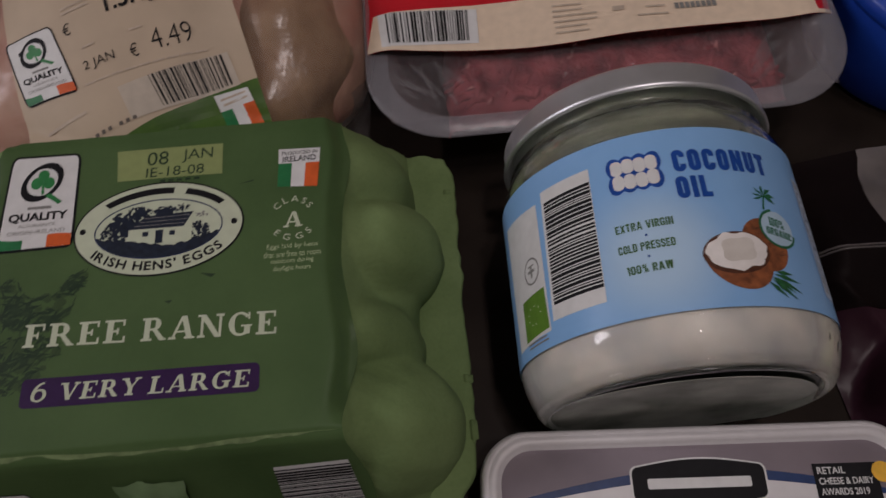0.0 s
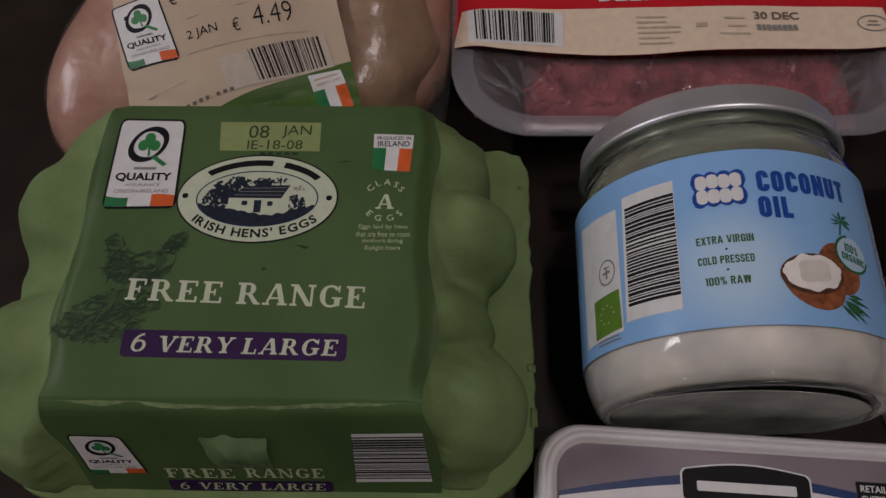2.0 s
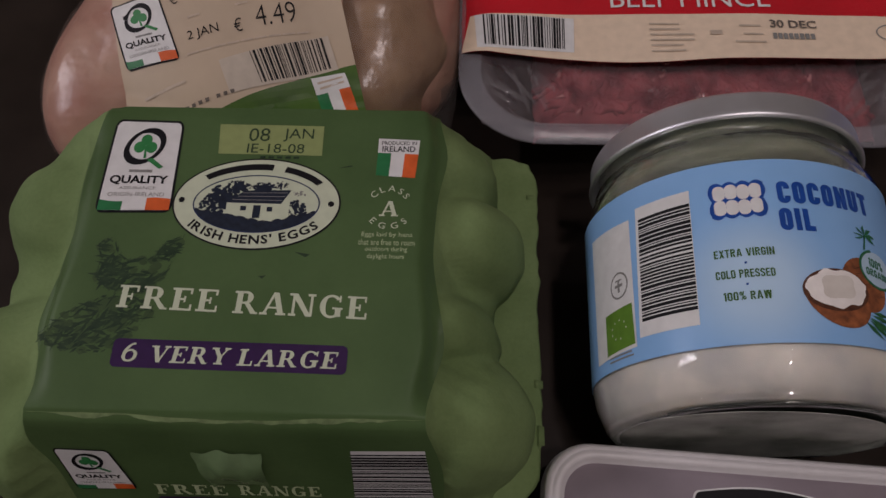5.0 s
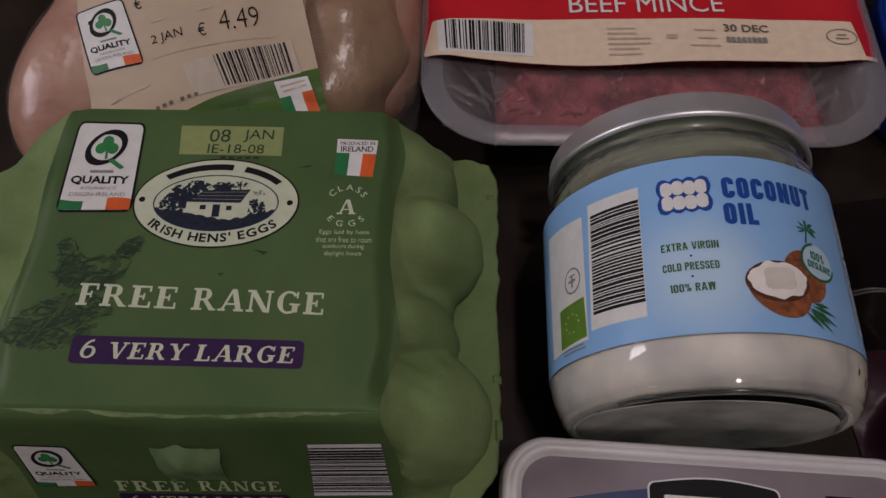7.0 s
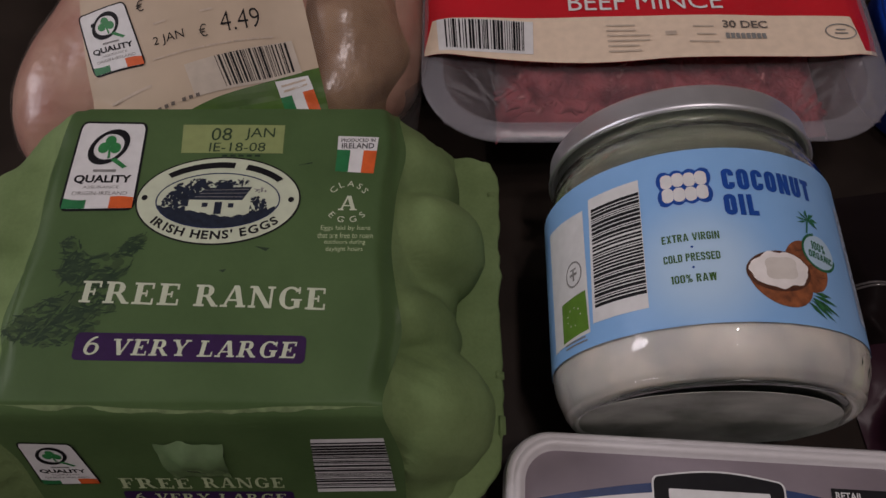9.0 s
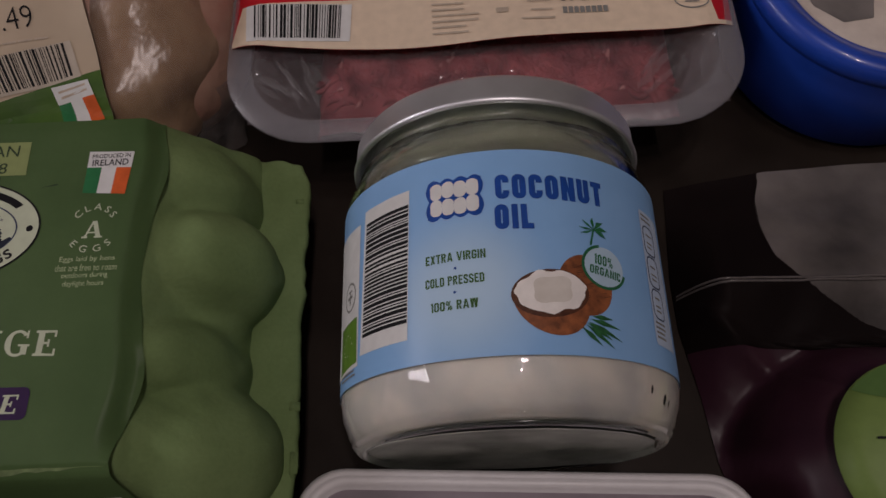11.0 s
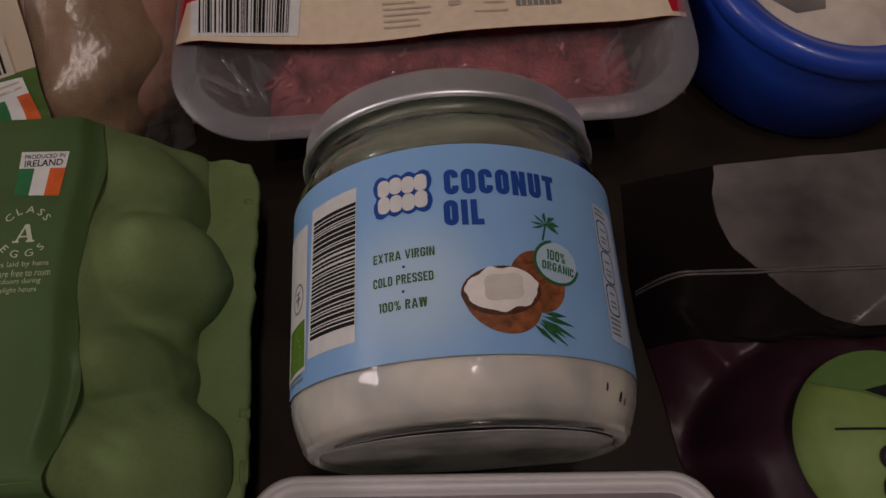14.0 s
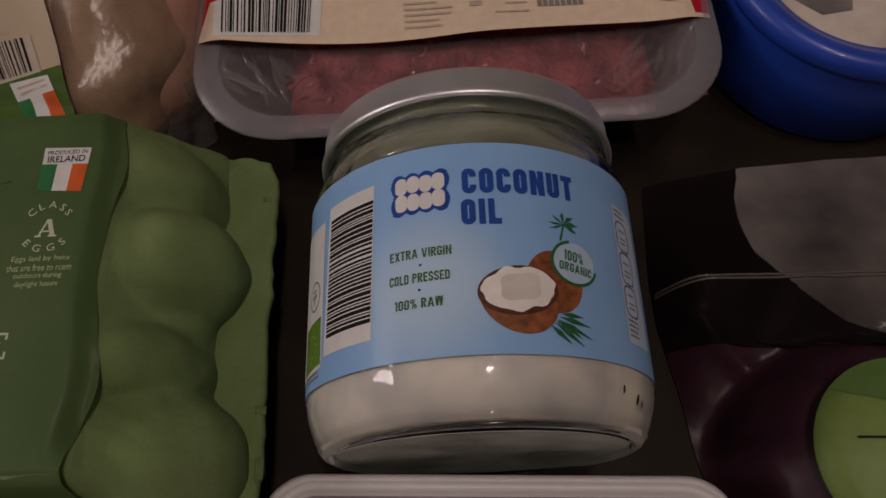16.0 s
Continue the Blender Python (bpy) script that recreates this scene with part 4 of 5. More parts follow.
# plain slab-serif capitals: strokes on a unit cell, thick stems and thin serifs
def serif_letter(ch):
    S, T, B = 0.23, 0.105, 0.10      # stem, thin stroke, serif thickness

    def stem(x, y0=0.0, y1=1.0, foot=0.10, both=True):
        out = [box(x, y0, x + S, y1), box(x - foot, y0, x + S + foot, y0 + B)]
        if both:
            out.append(box(x - foot, y1 - B, x + S + foot, y1))
        return out

    def bow(cx, cy, rx, ry, a0, a1, w=S, n=14):
        out = []
        for k in range(n):
            a, b = radians(a0 + (a1 - a0) * k / n), radians(a0 + (a1 - a0) * (k + 1) / n)
            wa, wb = T + (w - T) * abs(math.cos(a)), T + (w - T) * abs(math.cos(b))
            out.append([(cx + rx * math.cos(a), cy + ry * math.sin(a)), (cx + rx * math.cos(b), cy + ry * math.sin(b)),
                        (cx + (rx - wb) * math.cos(b), cy + (ry - T) * math.sin(b)), (cx + (rx - wa) * math.cos(a), cy + (ry - T) * math.sin(a))])
        return out

    def slope(x0, y0, x1, y1, w):
        return [[(x0, y0), (x0 + w, y0), (x1 + w, y1), (x1, y1)]]
    if ch == "F":
        return 0.78, stem(0.10) + [box(0.10, 0.91, 0.74, 1.0), box(0.66, 0.72, 0.74, 1.0), box(0.2, 0.46, 0.54, 0.55), box(0.47, 0.36, 0.54, 0.65)]
    if ch == "E":
        return 0.84, stem(0.10) + [box(0.10, 0.91, 0.76, 1.0), box(0.68, 0.74, 0.76, 1.0), box(0.2, 0.46, 0.54, 0.55), box(0.47, 0.36, 0.54, 0.65),
                                   box(0.10, 0.0, 0.80, 0.09), box(0.72, 0.0, 0.80, 0.28)]
    if ch == "L":
        return 0.80, stem(0.10) + [box(0.10, 0.0, 0.76, 0.09), box(0.68, 0.0, 0.76, 0.30)]
    if ch == "R":
        return 0.98, stem(0.10) + [box(0.2, 0.91, 0.48, 1.0), box(0.2, 0.44, 0.48, 0.53)] + bow(0.46, 0.72, 0.30, 0.28, -90, 90) \
            + [[(0.40, 0.50), (0.60, 0.50), (0.94, 0.06), (0.74, 0.0)], box(0.74, 0.0, 1.0, 0.08)]
    if ch == "A":
        return 1.0, slope(0.08, 0.0, 0.46, 1.0, T) + slope(0.72, 0.0, 0.44, 1.0, S) + [box(0.25, 0.28, 0.76, 0.36), box(-0.02, 0, 0.28, B), box(0.62, 0, 1.02, B)]
    if ch == "N":
        return 1.06, [box(0.12, 0, 0.12 + T, 1.0), box(0.84, 0, 0.84 + T, 1.0), [(0.04, 1.0), (0.30, 1.0), (0.925, 0.0), (0.70, 0.0)],
                      box(0.0, 0, 0.30, B), box(0.72, 1 - B, 1.04, 1.0), box(-0.02, 1 - B, 0.2, 1.0)]
    if ch == "G":
        return 1.0, bow(0.50, 0.5, 0.46, 0.52, 40, 318, S, 26) + [box(0.66, 0.06, 0.66 + S, 0.44), box(0.54, 0.38, 0.96, 0.46), box(0.80, 0.70, 0.87, 1.0)]
    if ch == "V":
        return 0.98, slope(0.40, 0.0, 0.08, 1.0, S) + slope(0.46, 0.0, 0.80, 1.0, T) + [box(-0.02, 1 - B, 0.38, 1.0), box(0.68, 1 - B, 1.0, 1.0)]
    if ch == "Y":
        return 0.96, [box(0.38, 0, 0.38 + S, 0.46), box(0.26, 0, 0.70, B), box(-0.02, 1 - B, 0.36, 1.0), box(0.66, 1 - B, 0.98, 1.0)] \
            + slope(0.38, 0.42, 0.06, 1.0, S) + slope(0.48, 0.42, 0.78, 1.0, T)
    if ch == "6":
        return 0.78, bow(0.38, 0.32, 0.36, 0.34, 0, 360, 0.17, 26) + bow(0.56, 0.36, 0.54, 0.66, 95, 180, 0.17, 14)
    return 0.5, []


def serif(text, x0, y0, x1, y1, slant=0.0, turn=0.0):
    polys, pen = [], 0.0
    for ch in text:
        w, ps = serif_letter(ch)
        polys += [[(pen + x, y) for x, y in p] for p in ps]
        pen += w + 0.13
    pen -= 0.13
    c, s, out = math.cos(radians(turn)), math.sin(radians(turn)), []
    for p in polys:
        g = []
        for x, y in p:
            v = y * (y1 - y0)
            u = x / pen * (x1 - x0) + slant * v
            g.append((x0 + u * c - v * s, y0 + u * s + v * c))
        out.append(g)
    return out


egg_carton()


# ---------------------------------------------------------------- jar of coconut oil, lying on its side
R_JAR = 39.8


def on_jar(u, v, h):
    a = u / R_JAR - 0.023
    r = R_JAR + 0.15 + h
    return (r * math.sin(a), v, r * math.cos(a))


def deg(a):
    return radians(a) * R_JAR


def oil_jar():
    j = thing("coconut_oil_jar", pose(0.0541, 0.090, 0.0398, 0, 0, 4.5), "glass jar of white coconut oil lying on its side", "jar")
    outer = [(32.6, -28.2), (33.0, -29.4), (33.8, -30.0), (34.8, -29.8), (35.8, -29.2), (36.5, -28.5), (36.9, -28.2), (36.8, -27.7), (37.4, -26.7), (39.0, -22.4), (39.7, -18.5), (39.8, -16),
             (39.8, 28), (39.6, 30), (38.9, 32.5), (37.4, 35.6), (36.4, 37.6), (36.3, 38.4), (36.5, 39.2), (36.2, 39.9), (35.4, 40.4), (35.0, 42), (35.0, 48)]
    inner = [(33.8, 48), (33.8, 42), (34.2, 40), (35.0, 38), (36.2, 35.4), (37.7, 32.2), (38.4, 28), (38.6, -16), (38.4, -18.5), (37.7, -22.0), (36.3, -25.4), (34.6, -27.2), (33.2, -27.8), (32.6, -28.2)]
    part("glass", lathe(outer + inner), GLASS, j, "clear glass body with a thick rounded foot").visible_shadow = False
    part("coconut_oil", lathe([(0, -25.75), (24, -26.05), (30, -26.2), (33.2, -27.9), (34.75, -27.4), (36.5, -25.55), (37.9, -22.1), (38.6, -18.5), (38.75, -16), (38.65, 20.0), (37.5, 25.0), (30, 26.0), (12, 25.6), (0, 25.0)]), OIL, j, "set white coconut oil")
    part("oil_film", lathe([(38.0, 25.5), (38.2, 28), (37.4, 32.2), (35.9, 35.3), (34.7, 38), (33.9, 40), (33.5, 42), (33.5, 47)]), SMEAR, j, "milky smear of oil inside the neck")
    # dark colour stands in for the refracted dark arc over the base
    foot = part("foot", lathe([(0, -26.6), (30, -27.2), (32.9, -27.6), (33.8, -28.3), (33.0, -28.5), (31.0, -28.3), (28, -27.9), (0, -27.4)]), FOOT, j, "thick glass foot, coloured dark for the refraction seen in it")
    disc = lathe([(0, -27.8), (16, -28.1), (24, -28.4), (29.6, -28.7), (32.4, -28.9), (33.2, -28.95), (33.3, -28.95), (33.3, -28.85), (33.2, -28.85), (31.0, -28.6), (0, -27.6)])
    # disc squashed and lowered so the painted dark arc shows as a crescent
    for v in disc.verts:
        v.co.z = v.co.z * 0.87 - 0.0041
        v.co.x *= 1.03
    knurl, kf = [], []
    for k in range(220):
        a, d = 2 * math.pi * k / 220, 0.008
        if abs(math.cos(a)) > 0.62:
            continue
        n0 = len(knurl)
        for b, r, y in ((a - d, 34.2, -29.9), (a + d, 34.2, -29.9), (a + d, 35.9, -29.2), (a - d, 35.9, -29.2), (a, 34.4, -30.15), (a, 35.7, -29.5)):
            knurl.append((r * math.sin(b), y, r * math.cos(b)))
        kf += [(n0, n0 + 4, n0 + 5, n0 + 3), (n0 + 1, n0 + 2, n0 + 5, n0 + 4), (n0, n0 + 1, n0 + 4), (n0 + 3, n0 + 5, n0 + 2)]
    tagged(part("knurled_ring", from_arrays(knurl, kf), GLASS, j, "fine moulded ridges round the foot"), kind="stuff")
    part("base", disc, BASE_G, foot, "milky glass base with oil behind it")
    lid = [(0, 50.6), (30, 50.6), (33.5, 50.9), (35.6, 50.9), (36.7, 50.3), (37.3, 49.2), (37.3, 44.6), (37.7, 44.0), (38.0, 43.2), (37.7, 42.5), (37.0, 42.3),
           (36.6, 42.9), (36.4, 48.8), (0, 48.8)]
    part("lid", lathe(lid), TIN, j, "silver metal screw lid")
    lab = part("label", label_band(-128, 128, -17.6, 28.2), SKY, j, "sky-blue printed label")
    J = on_jar
    cut = 2.0
    bc = ((deg(-51.3), 22.0), (deg(-30.2), 22.2), (deg(-31.4), -12.0), (deg(-53.4), -12.0))
    printed("barcode_field", [quad_in(bc, 0, 0, 1, 1)], J, WHITE, lab, 0.05, cut=cut)
    bar_code(bc, 30, 5, False, 0.10, 0.06, 0.99, J, lab, 0.1, cut=cut, heavy=True)
    printed("side_panel", [[(deg(-54.6), 19.8), (deg(-55.0), -13.8), (deg(-80), -14.4), (deg(-80), 20.8)]], J, WHITE, lab, 0.05, cut=cut)
    printed("side_mark", [[(deg(-56.0), -2.4), (deg(-55.6), -12.9), (deg(-71.6), -13.6), (deg(-71.4), -3.0)]], J, LIME, lab, 0.1, cut=cut)
    rnd = random.Random(3)
    printed("side_star", [oval(deg(-63.5) + 2.8 * math.cos(k * 0.7), -8.0 + 2.4 * math.sin(k * 0.7), 0.22, 0.22, 6) for k in range(8)], J, WHITE, lab, 0.15)
    printed("side_seal", ring(deg(-62), 3.4, 3.4, 3.6, 0.5, 24) + [box(deg(-62) - 1.6, 3.0, deg(-62) + 1.4, 3.7), box(deg(-62) - 0.4, 1.6, deg(-62) + 0.3, 5.0), box(deg(-62) - 1.3, 4.6, deg(-62) + 1.2, 5.0)], J, GREY, lab, 0.1, cut=cut)
    printed("side_print", [box(deg(-70), -15.6 + 0.5 * k, deg(-56) - rnd.uniform(0, 2), -15.2 + 0.5 * k) for k in (0, 2)], J, GREY, lab, 0.1, cut=cut)
    # brand mark as a plain white shape with a blue edge
    mark = [scallop(deg(-22.6) - 0.75, 13.15, deg(-7.2) + 0.75, 22.35, 4, 2, 0.75)]
    printed("brand_mark", mark, J, BLUE_T, lab, 0.05, "blue scalloped brand shape", cut=cut)
    for row in range(2):
        for k in range(4):
            u0, v0 = deg(-22.6) + 2.68 * k + 0.05, 17.9 - 4.0 * row + 0.15 * math.sin(2.1 * k + row)
            printed("brand_blob", [rrect(u0 - 0.05, v0 - 0.12, u0 + 2.62, v0 + 3.78, 1.2)], J, WHITE, lab, 0.1, cut=cut)
    printed("lettering", block("COCONUT", deg(-2.1), 16.2, deg(33.0), 22.0, 0.225, turn=0.2), J, BLUE_T, lab, 0.05, cut=cut)
    printed("lettering", block("OIL", deg(-2.7), 9.2, deg(8.9), 14.9, 0.225), J, BLUE_T, lab, 0.05, cut=cut)
    printed("lettering", block("EXTRA VIRGIN", deg(-24.6), 3.1, deg(-6.0), 5.1, 0.17), J, TEXT_G, lab, 0.05, cut=cut)
    printed("lettering", block("COLD PRESSED", deg(-24.8), -2.1, deg(-6.7), -0.1, 0.17), J, TEXT_G, lab, 0.05, cut=cut)
    printed("lettering", block("100% RAW", deg(-23.2), -7.4, deg(-8.8), -5.4, 0.17), J, TEXT_G, lab, 0.05, cut=cut)
    printed("claim_dot", [oval(deg(-15.2), 1.5, 0.3, 0.3, 8), oval(deg(-15.6), -3.7, 0.3, 0.3, 8)], J, BLUE_T, lab, 0.05)
    for u, v, rx, ry in ((45.5, -22.2, 0.4, 0.9), (54.0, -23.4, 0.6, 1.1), (57.6, -24.0, 0.35, 0.8)):
        printed("speck", [oval(deg(u), v, rx, ry, 12)], lambda a, b, h: (lambda r: (r * math.sin(a / R_JAR), b, r * math.cos(a / R_JAR)))(foot_radius(b) + h), BLACK, j, 0.02, "dark moulded mark")
    # coconuts
    printed("whole_coconut", [oval(deg(23.6), -2.6, 6.2, 6.6, 36)], J, HUSK, lab, 0.05, cut=cut)
    rr = random.Random(8)
    printed("coconut_fibre", [[(deg(23.6) + x, -2.6 + y), (deg(23.6) + x + 1.6, -2.2 + y), (deg(23.6) + x + 1.6, -2.05 + y)] for x, y in
                               [(rr.uniform(-4, 4), rr.uniform(-4, 4)) for _ in range(40)]], J, HUSK_D, lab, 0.07)
    printed("half_coconut", [[(deg(12.4) + 7.9 * math.cos(radians(a)) + (0.0 if a < 180 else -1.1 * math.sin(radians(a))), -6.0 + (4.4 if a < 180 else 7.7) * math.sin(radians(a))) for a in range(0, 360, 8)]], J, HUSK, lab, 0.09, cut=cut)
    printed("coconut_shell", [[(deg(12.3) + 8.1 * math.cos(a) - 0.4 * math.sin(a), -4.9 + 5.1 * math.sin(a) + 0.75 * math.cos(a)) for a in np.linspace(0, 2 * math.pi, 41)[:-1]]], J, HUSK_D, lab, 0.12, cut=cut)
    printed("coconut_flesh", [[(deg(12.5) + (7.4 + 0.25 * math.sin(5 * a) + 0.18 * math.sin(13 * a)) * math.cos(a) - 0.4 * math.sin(a), -4.55 + (4.5 + 0.3 * math.sin(7 * a + 1) + 0.2 * math.sin(11 * a)) * math.sin(a) + 0.75 * math.cos(a))
                               for a in np.linspace(0, 2 * math.pi, 44)[:-1]]], J, FLESH_C, lab, 0.15, cut=cut)
    printed("coconut_hollow", [[(deg(12.9) + (4.3 - 0.5 * math.cos(4 * a)) * math.cos(a), -4.2 + (3.0 - 0.35 * math.cos(4 * a)) * math.sin(a) + 0.4 * math.cos(a))
                                for a in np.linspace(0, 2 * math.pi, 30)[:-1]]], J, HOLLOW, lab, 0.18, cut=cut)
    leaves = []
    for k, (x, y, turn, ln) in enumerate(((20.0, -9.0, -12, 7.6), (19.4, -9.6, -24, 8.6), (18.6, -10.2, -36, 7.8), (17.2, -10.8, -40, 5.8), (19.0, -9.8, -30, 6.6), (21.0, -8.4, -3, 5.0))):
        x, y, a = deg(x) + 2.4, y - 0.9, radians(turn)
        c, q = math.cos(a), math.sin(a)
        leaves.append([(x, y), (x + 0.4 * ln * c + 0.55 * q, y + 0.4 * ln * q - 0.55 * c), (x + ln * c, y + ln * q), (x + 0.4 * ln * c - 0.55 * q, y + 0.4 * ln * q + 0.55 * c)])
    printed("leaf_print", leaves, J, LEAF, lab, 0.13, cut=cut)
    # round organic mark with a palm
    cx, cy = deg(30.7), 1.9
    printed("seal_field", [oval(cx, cy, 5.0, 4.5, 40)], J, SEAL, lab, 0.1, cut=cut)
    printed("seal_ring", ring(cx, cy, 5.6, 5.0, 0.65, 48, 100, 345), J, PALM, lab, 0.13, cut=cut)
    palm = [[(cx - 3.2, cy + 4.6), (cx - 2.7, cy + 4.6), (cx - 1.6, cy + 8.4), (cx - 2.0, cy + 8.5)]]
    for a in (10, 50, 95, 140, 178, -25, 205):
        q = radians(a)
        palm.append([(cx - 1.8, cy + 8.3), (cx - 1.8 + 2.0 * math.cos(q + .22), cy + 8.5 + 1.9 * math.sin(q + .22)), (cx - 1.8 + 3.6 * math.cos(q - .1), cy + 8.2 + 3.0 * math.sin(q - .1)),
                     (cx - 1.8 + 1.8 * math.cos(q - .22), cy + 8.2 + 1.6 * math.sin(q - .22))])
    printed("palm", palm, J, PALM, lab, 0.13, cut=cut)
    printed("lettering", block("100%", cx - 2.6, cy + 0.6, cx + 2.1, cy + 2.9, 0.18, turn=-8) + block("ORGANIC", cx - 3.9, cy - 1.6, cx + 3.9, cy + 0.3, 0.18, turn=-8), J, PALM, lab, 0.16, cut=cut)
    # narrow panel with a small table of values
    printed("value_panel", [rrect(deg(51.4), -12.2, deg(67), 20.0, 1.0)], J, PANEL_P, lab, 0.05, cut=cut)
    for y0, y1 in ((9.2, 16.2), (1.4, 8.6), (-6.0, 0.8)):
        printed("value_frame", strip(rrect(deg(52.6), y0, deg(60.5), y1, 1.6, 5), 0.34, True), J, NAVY, lab, 0.1, cut=cut)
        for y in (y0 + 1.6, y0 + 2.7, y0 + 4.6):
            printed("value_print", [box(deg(54.4), y, deg(59) - rr.uniform(0, 1), y + 0.45)], J, GREY, lab, 0.1, cut=cut)
    for y in (18.6, 17.4, -7.3, -8.4, -9.5, -10.6):
        printed("value_print", [box(deg(52.5), y, deg(60) - rr.uniform(0, 2), y + 0.5)], J, GREY, lab, 0.1, cut=cut)


def foot_radius(y):
    """Outer radius of the glass near its foot."""
    return float(np.interp(y, (-29.4, -26.4, -22.4, -18.5, -16), (35.6, 37.6, 39.0, 39.7, 39.8))) + 0.05


def label_band(a0, a1, y0, y1):
    verts, n = [], 90
    for i in range(n):
        for y in (y0, (y0 + y1) / 2, y1):
            verts.append(on_jar(deg(a0 + (a1 - a0) * i / (n - 1)), y, 0.0))
    return from_arrays(verts, grid_faces(n, 3))


oil_jar()


# ---------------------------------------------------------------- cheese tub
def cheese_tub():
    t = thing("cheese_tub", pose(0.0625, -0.0035, 0.0, 0, 0, 2.0), "white plastic tub with rounded corners and a lilac-grey printed film", "tub")
    X, Y = 56.0, 61.5

    def ring_at(inset, z, r):
        return [(x, y, z) for x, y in rrect(-X + inset, -Y + inset, X - inset, Y - inset, r, 10)]
    part("body", loft([ring_at(6, 0.0, 9), ring_at(5, 1.0, 10), ring_at(2.6, 23, 11), ring_at(2.4, 30.4, 11)]), TUBW, t)
    part("lid", loft([ring_at(2.8, 22.0, 11), ring_at(0.4, 22.0, 12), ring_at(0.0, 22.6, 12), ring_at(0.0, 25.6, 12), ring_at(0.9, 26.4, 12), ring_at(0.9, 28.0, 12), ring_at(0.3, 28.6, 12),
                      ring_at(0.4, 30.6, 12), ring_at(1.1, 32.2, 12), ring_at(1.9, 32.5, 11.4), ring_at(2.2, 32.4, 11.2), ring_at(2.5, 33.0, 11), ring_at(3.8, 33.0, 10), ring_at(4.6, 32.4, 9), ring_at(5.2, 31.0, 8.5)]), TUBW, t, "white stepped rim")

    def T(u, v, h):
        return (u, v, 31.1 + h)
    film = part("film", loft([[(x, y, 30.9) for x, y in rrect(-50.6, -56.1, 50.6, 56.1, 8.4, 10)], [(x, y, 31.1) for x, y in rrect(-50.6, -56.1, 50.6, 56.1, 8.4, 10)]]), LILAC, t, "lilac-grey printed lid film")
    arc, low = [], []
    for k in range(41):
        x = -50 + 100 * k / 40
        y = 51.0 - 7.6 * (abs(x) / 50) ** 1.6 - 0.4
        arc.append((x, y))
        low.append((x, y - 2.6 + 1.4 * (abs(x) / 50) ** 2))
    printed("navy_stripe", [[arc[k], arc[k + 1], low[k + 1], low[k]] for k in range(40)], T, BLUE_N, film, 0.1)
    printed("white_field", [[low[k], low[k + 1], (low[k + 1][0], low[k + 1][1] - 24), (low[k][0], low[k][1] - 24)] for k in range(40)], T, TUBW, film, 0.08)
    shape = []
    for x, y in rrect(-17.2, 42.6, 16.4, 51.0, 1.8, 6):
        shape.append((x, y))
    shape = [(x, y) for x, y in shape[:7]] + [(14.6 - 30.0 * k / 12, 51.0 + 1.6 * math.sin(math.pi * k / 12)) for k in range(1, 12)] + shape[7:21] + [(-15.4 + 30.0 * k / 12, 42.6 - 1.2 * math.sin(math.pi * k / 12)) for k in range(1, 12)] + shape[21:]
    grown = [(-0.4 + (x + 0.4) * 1.03, 47.0 + (y - 47.0) * 1.08) for x, y in shape]
    printed("brand_badge_edge", [grown], T, WHITE, film, 0.15)
    printed("brand_badge", [shape], T, BLACK, film, 0.2, "black brand badge with a pale bar")
    printed("brand_bar", [rrect(-13.4, 45.4, 12.8, 48.0, 0.5)], T, WHITE, film, 0.25)
    printed("award_mark", [box(28.6, 40.2, 44.6, 50.4)], T, BLACK, film, 0.2)
    for k, line in enumerate(("RETAIL", "CHEESE & DAIRY", "AWARDS 2019")):
        printed("lettering", words(line, 29.6, 47.8 - 2.6 * k, 29.6 + (7.0, 13.6, 12.0)[k], 49.5 - 2.6 * k, 0.015), T, WHITE, film, 0.25)
    printed("award_corner", [oval(45.8, 48.0, 2.6, 2.6, 20)], T, YELLOW, film, 0.22)


cheese_tub()


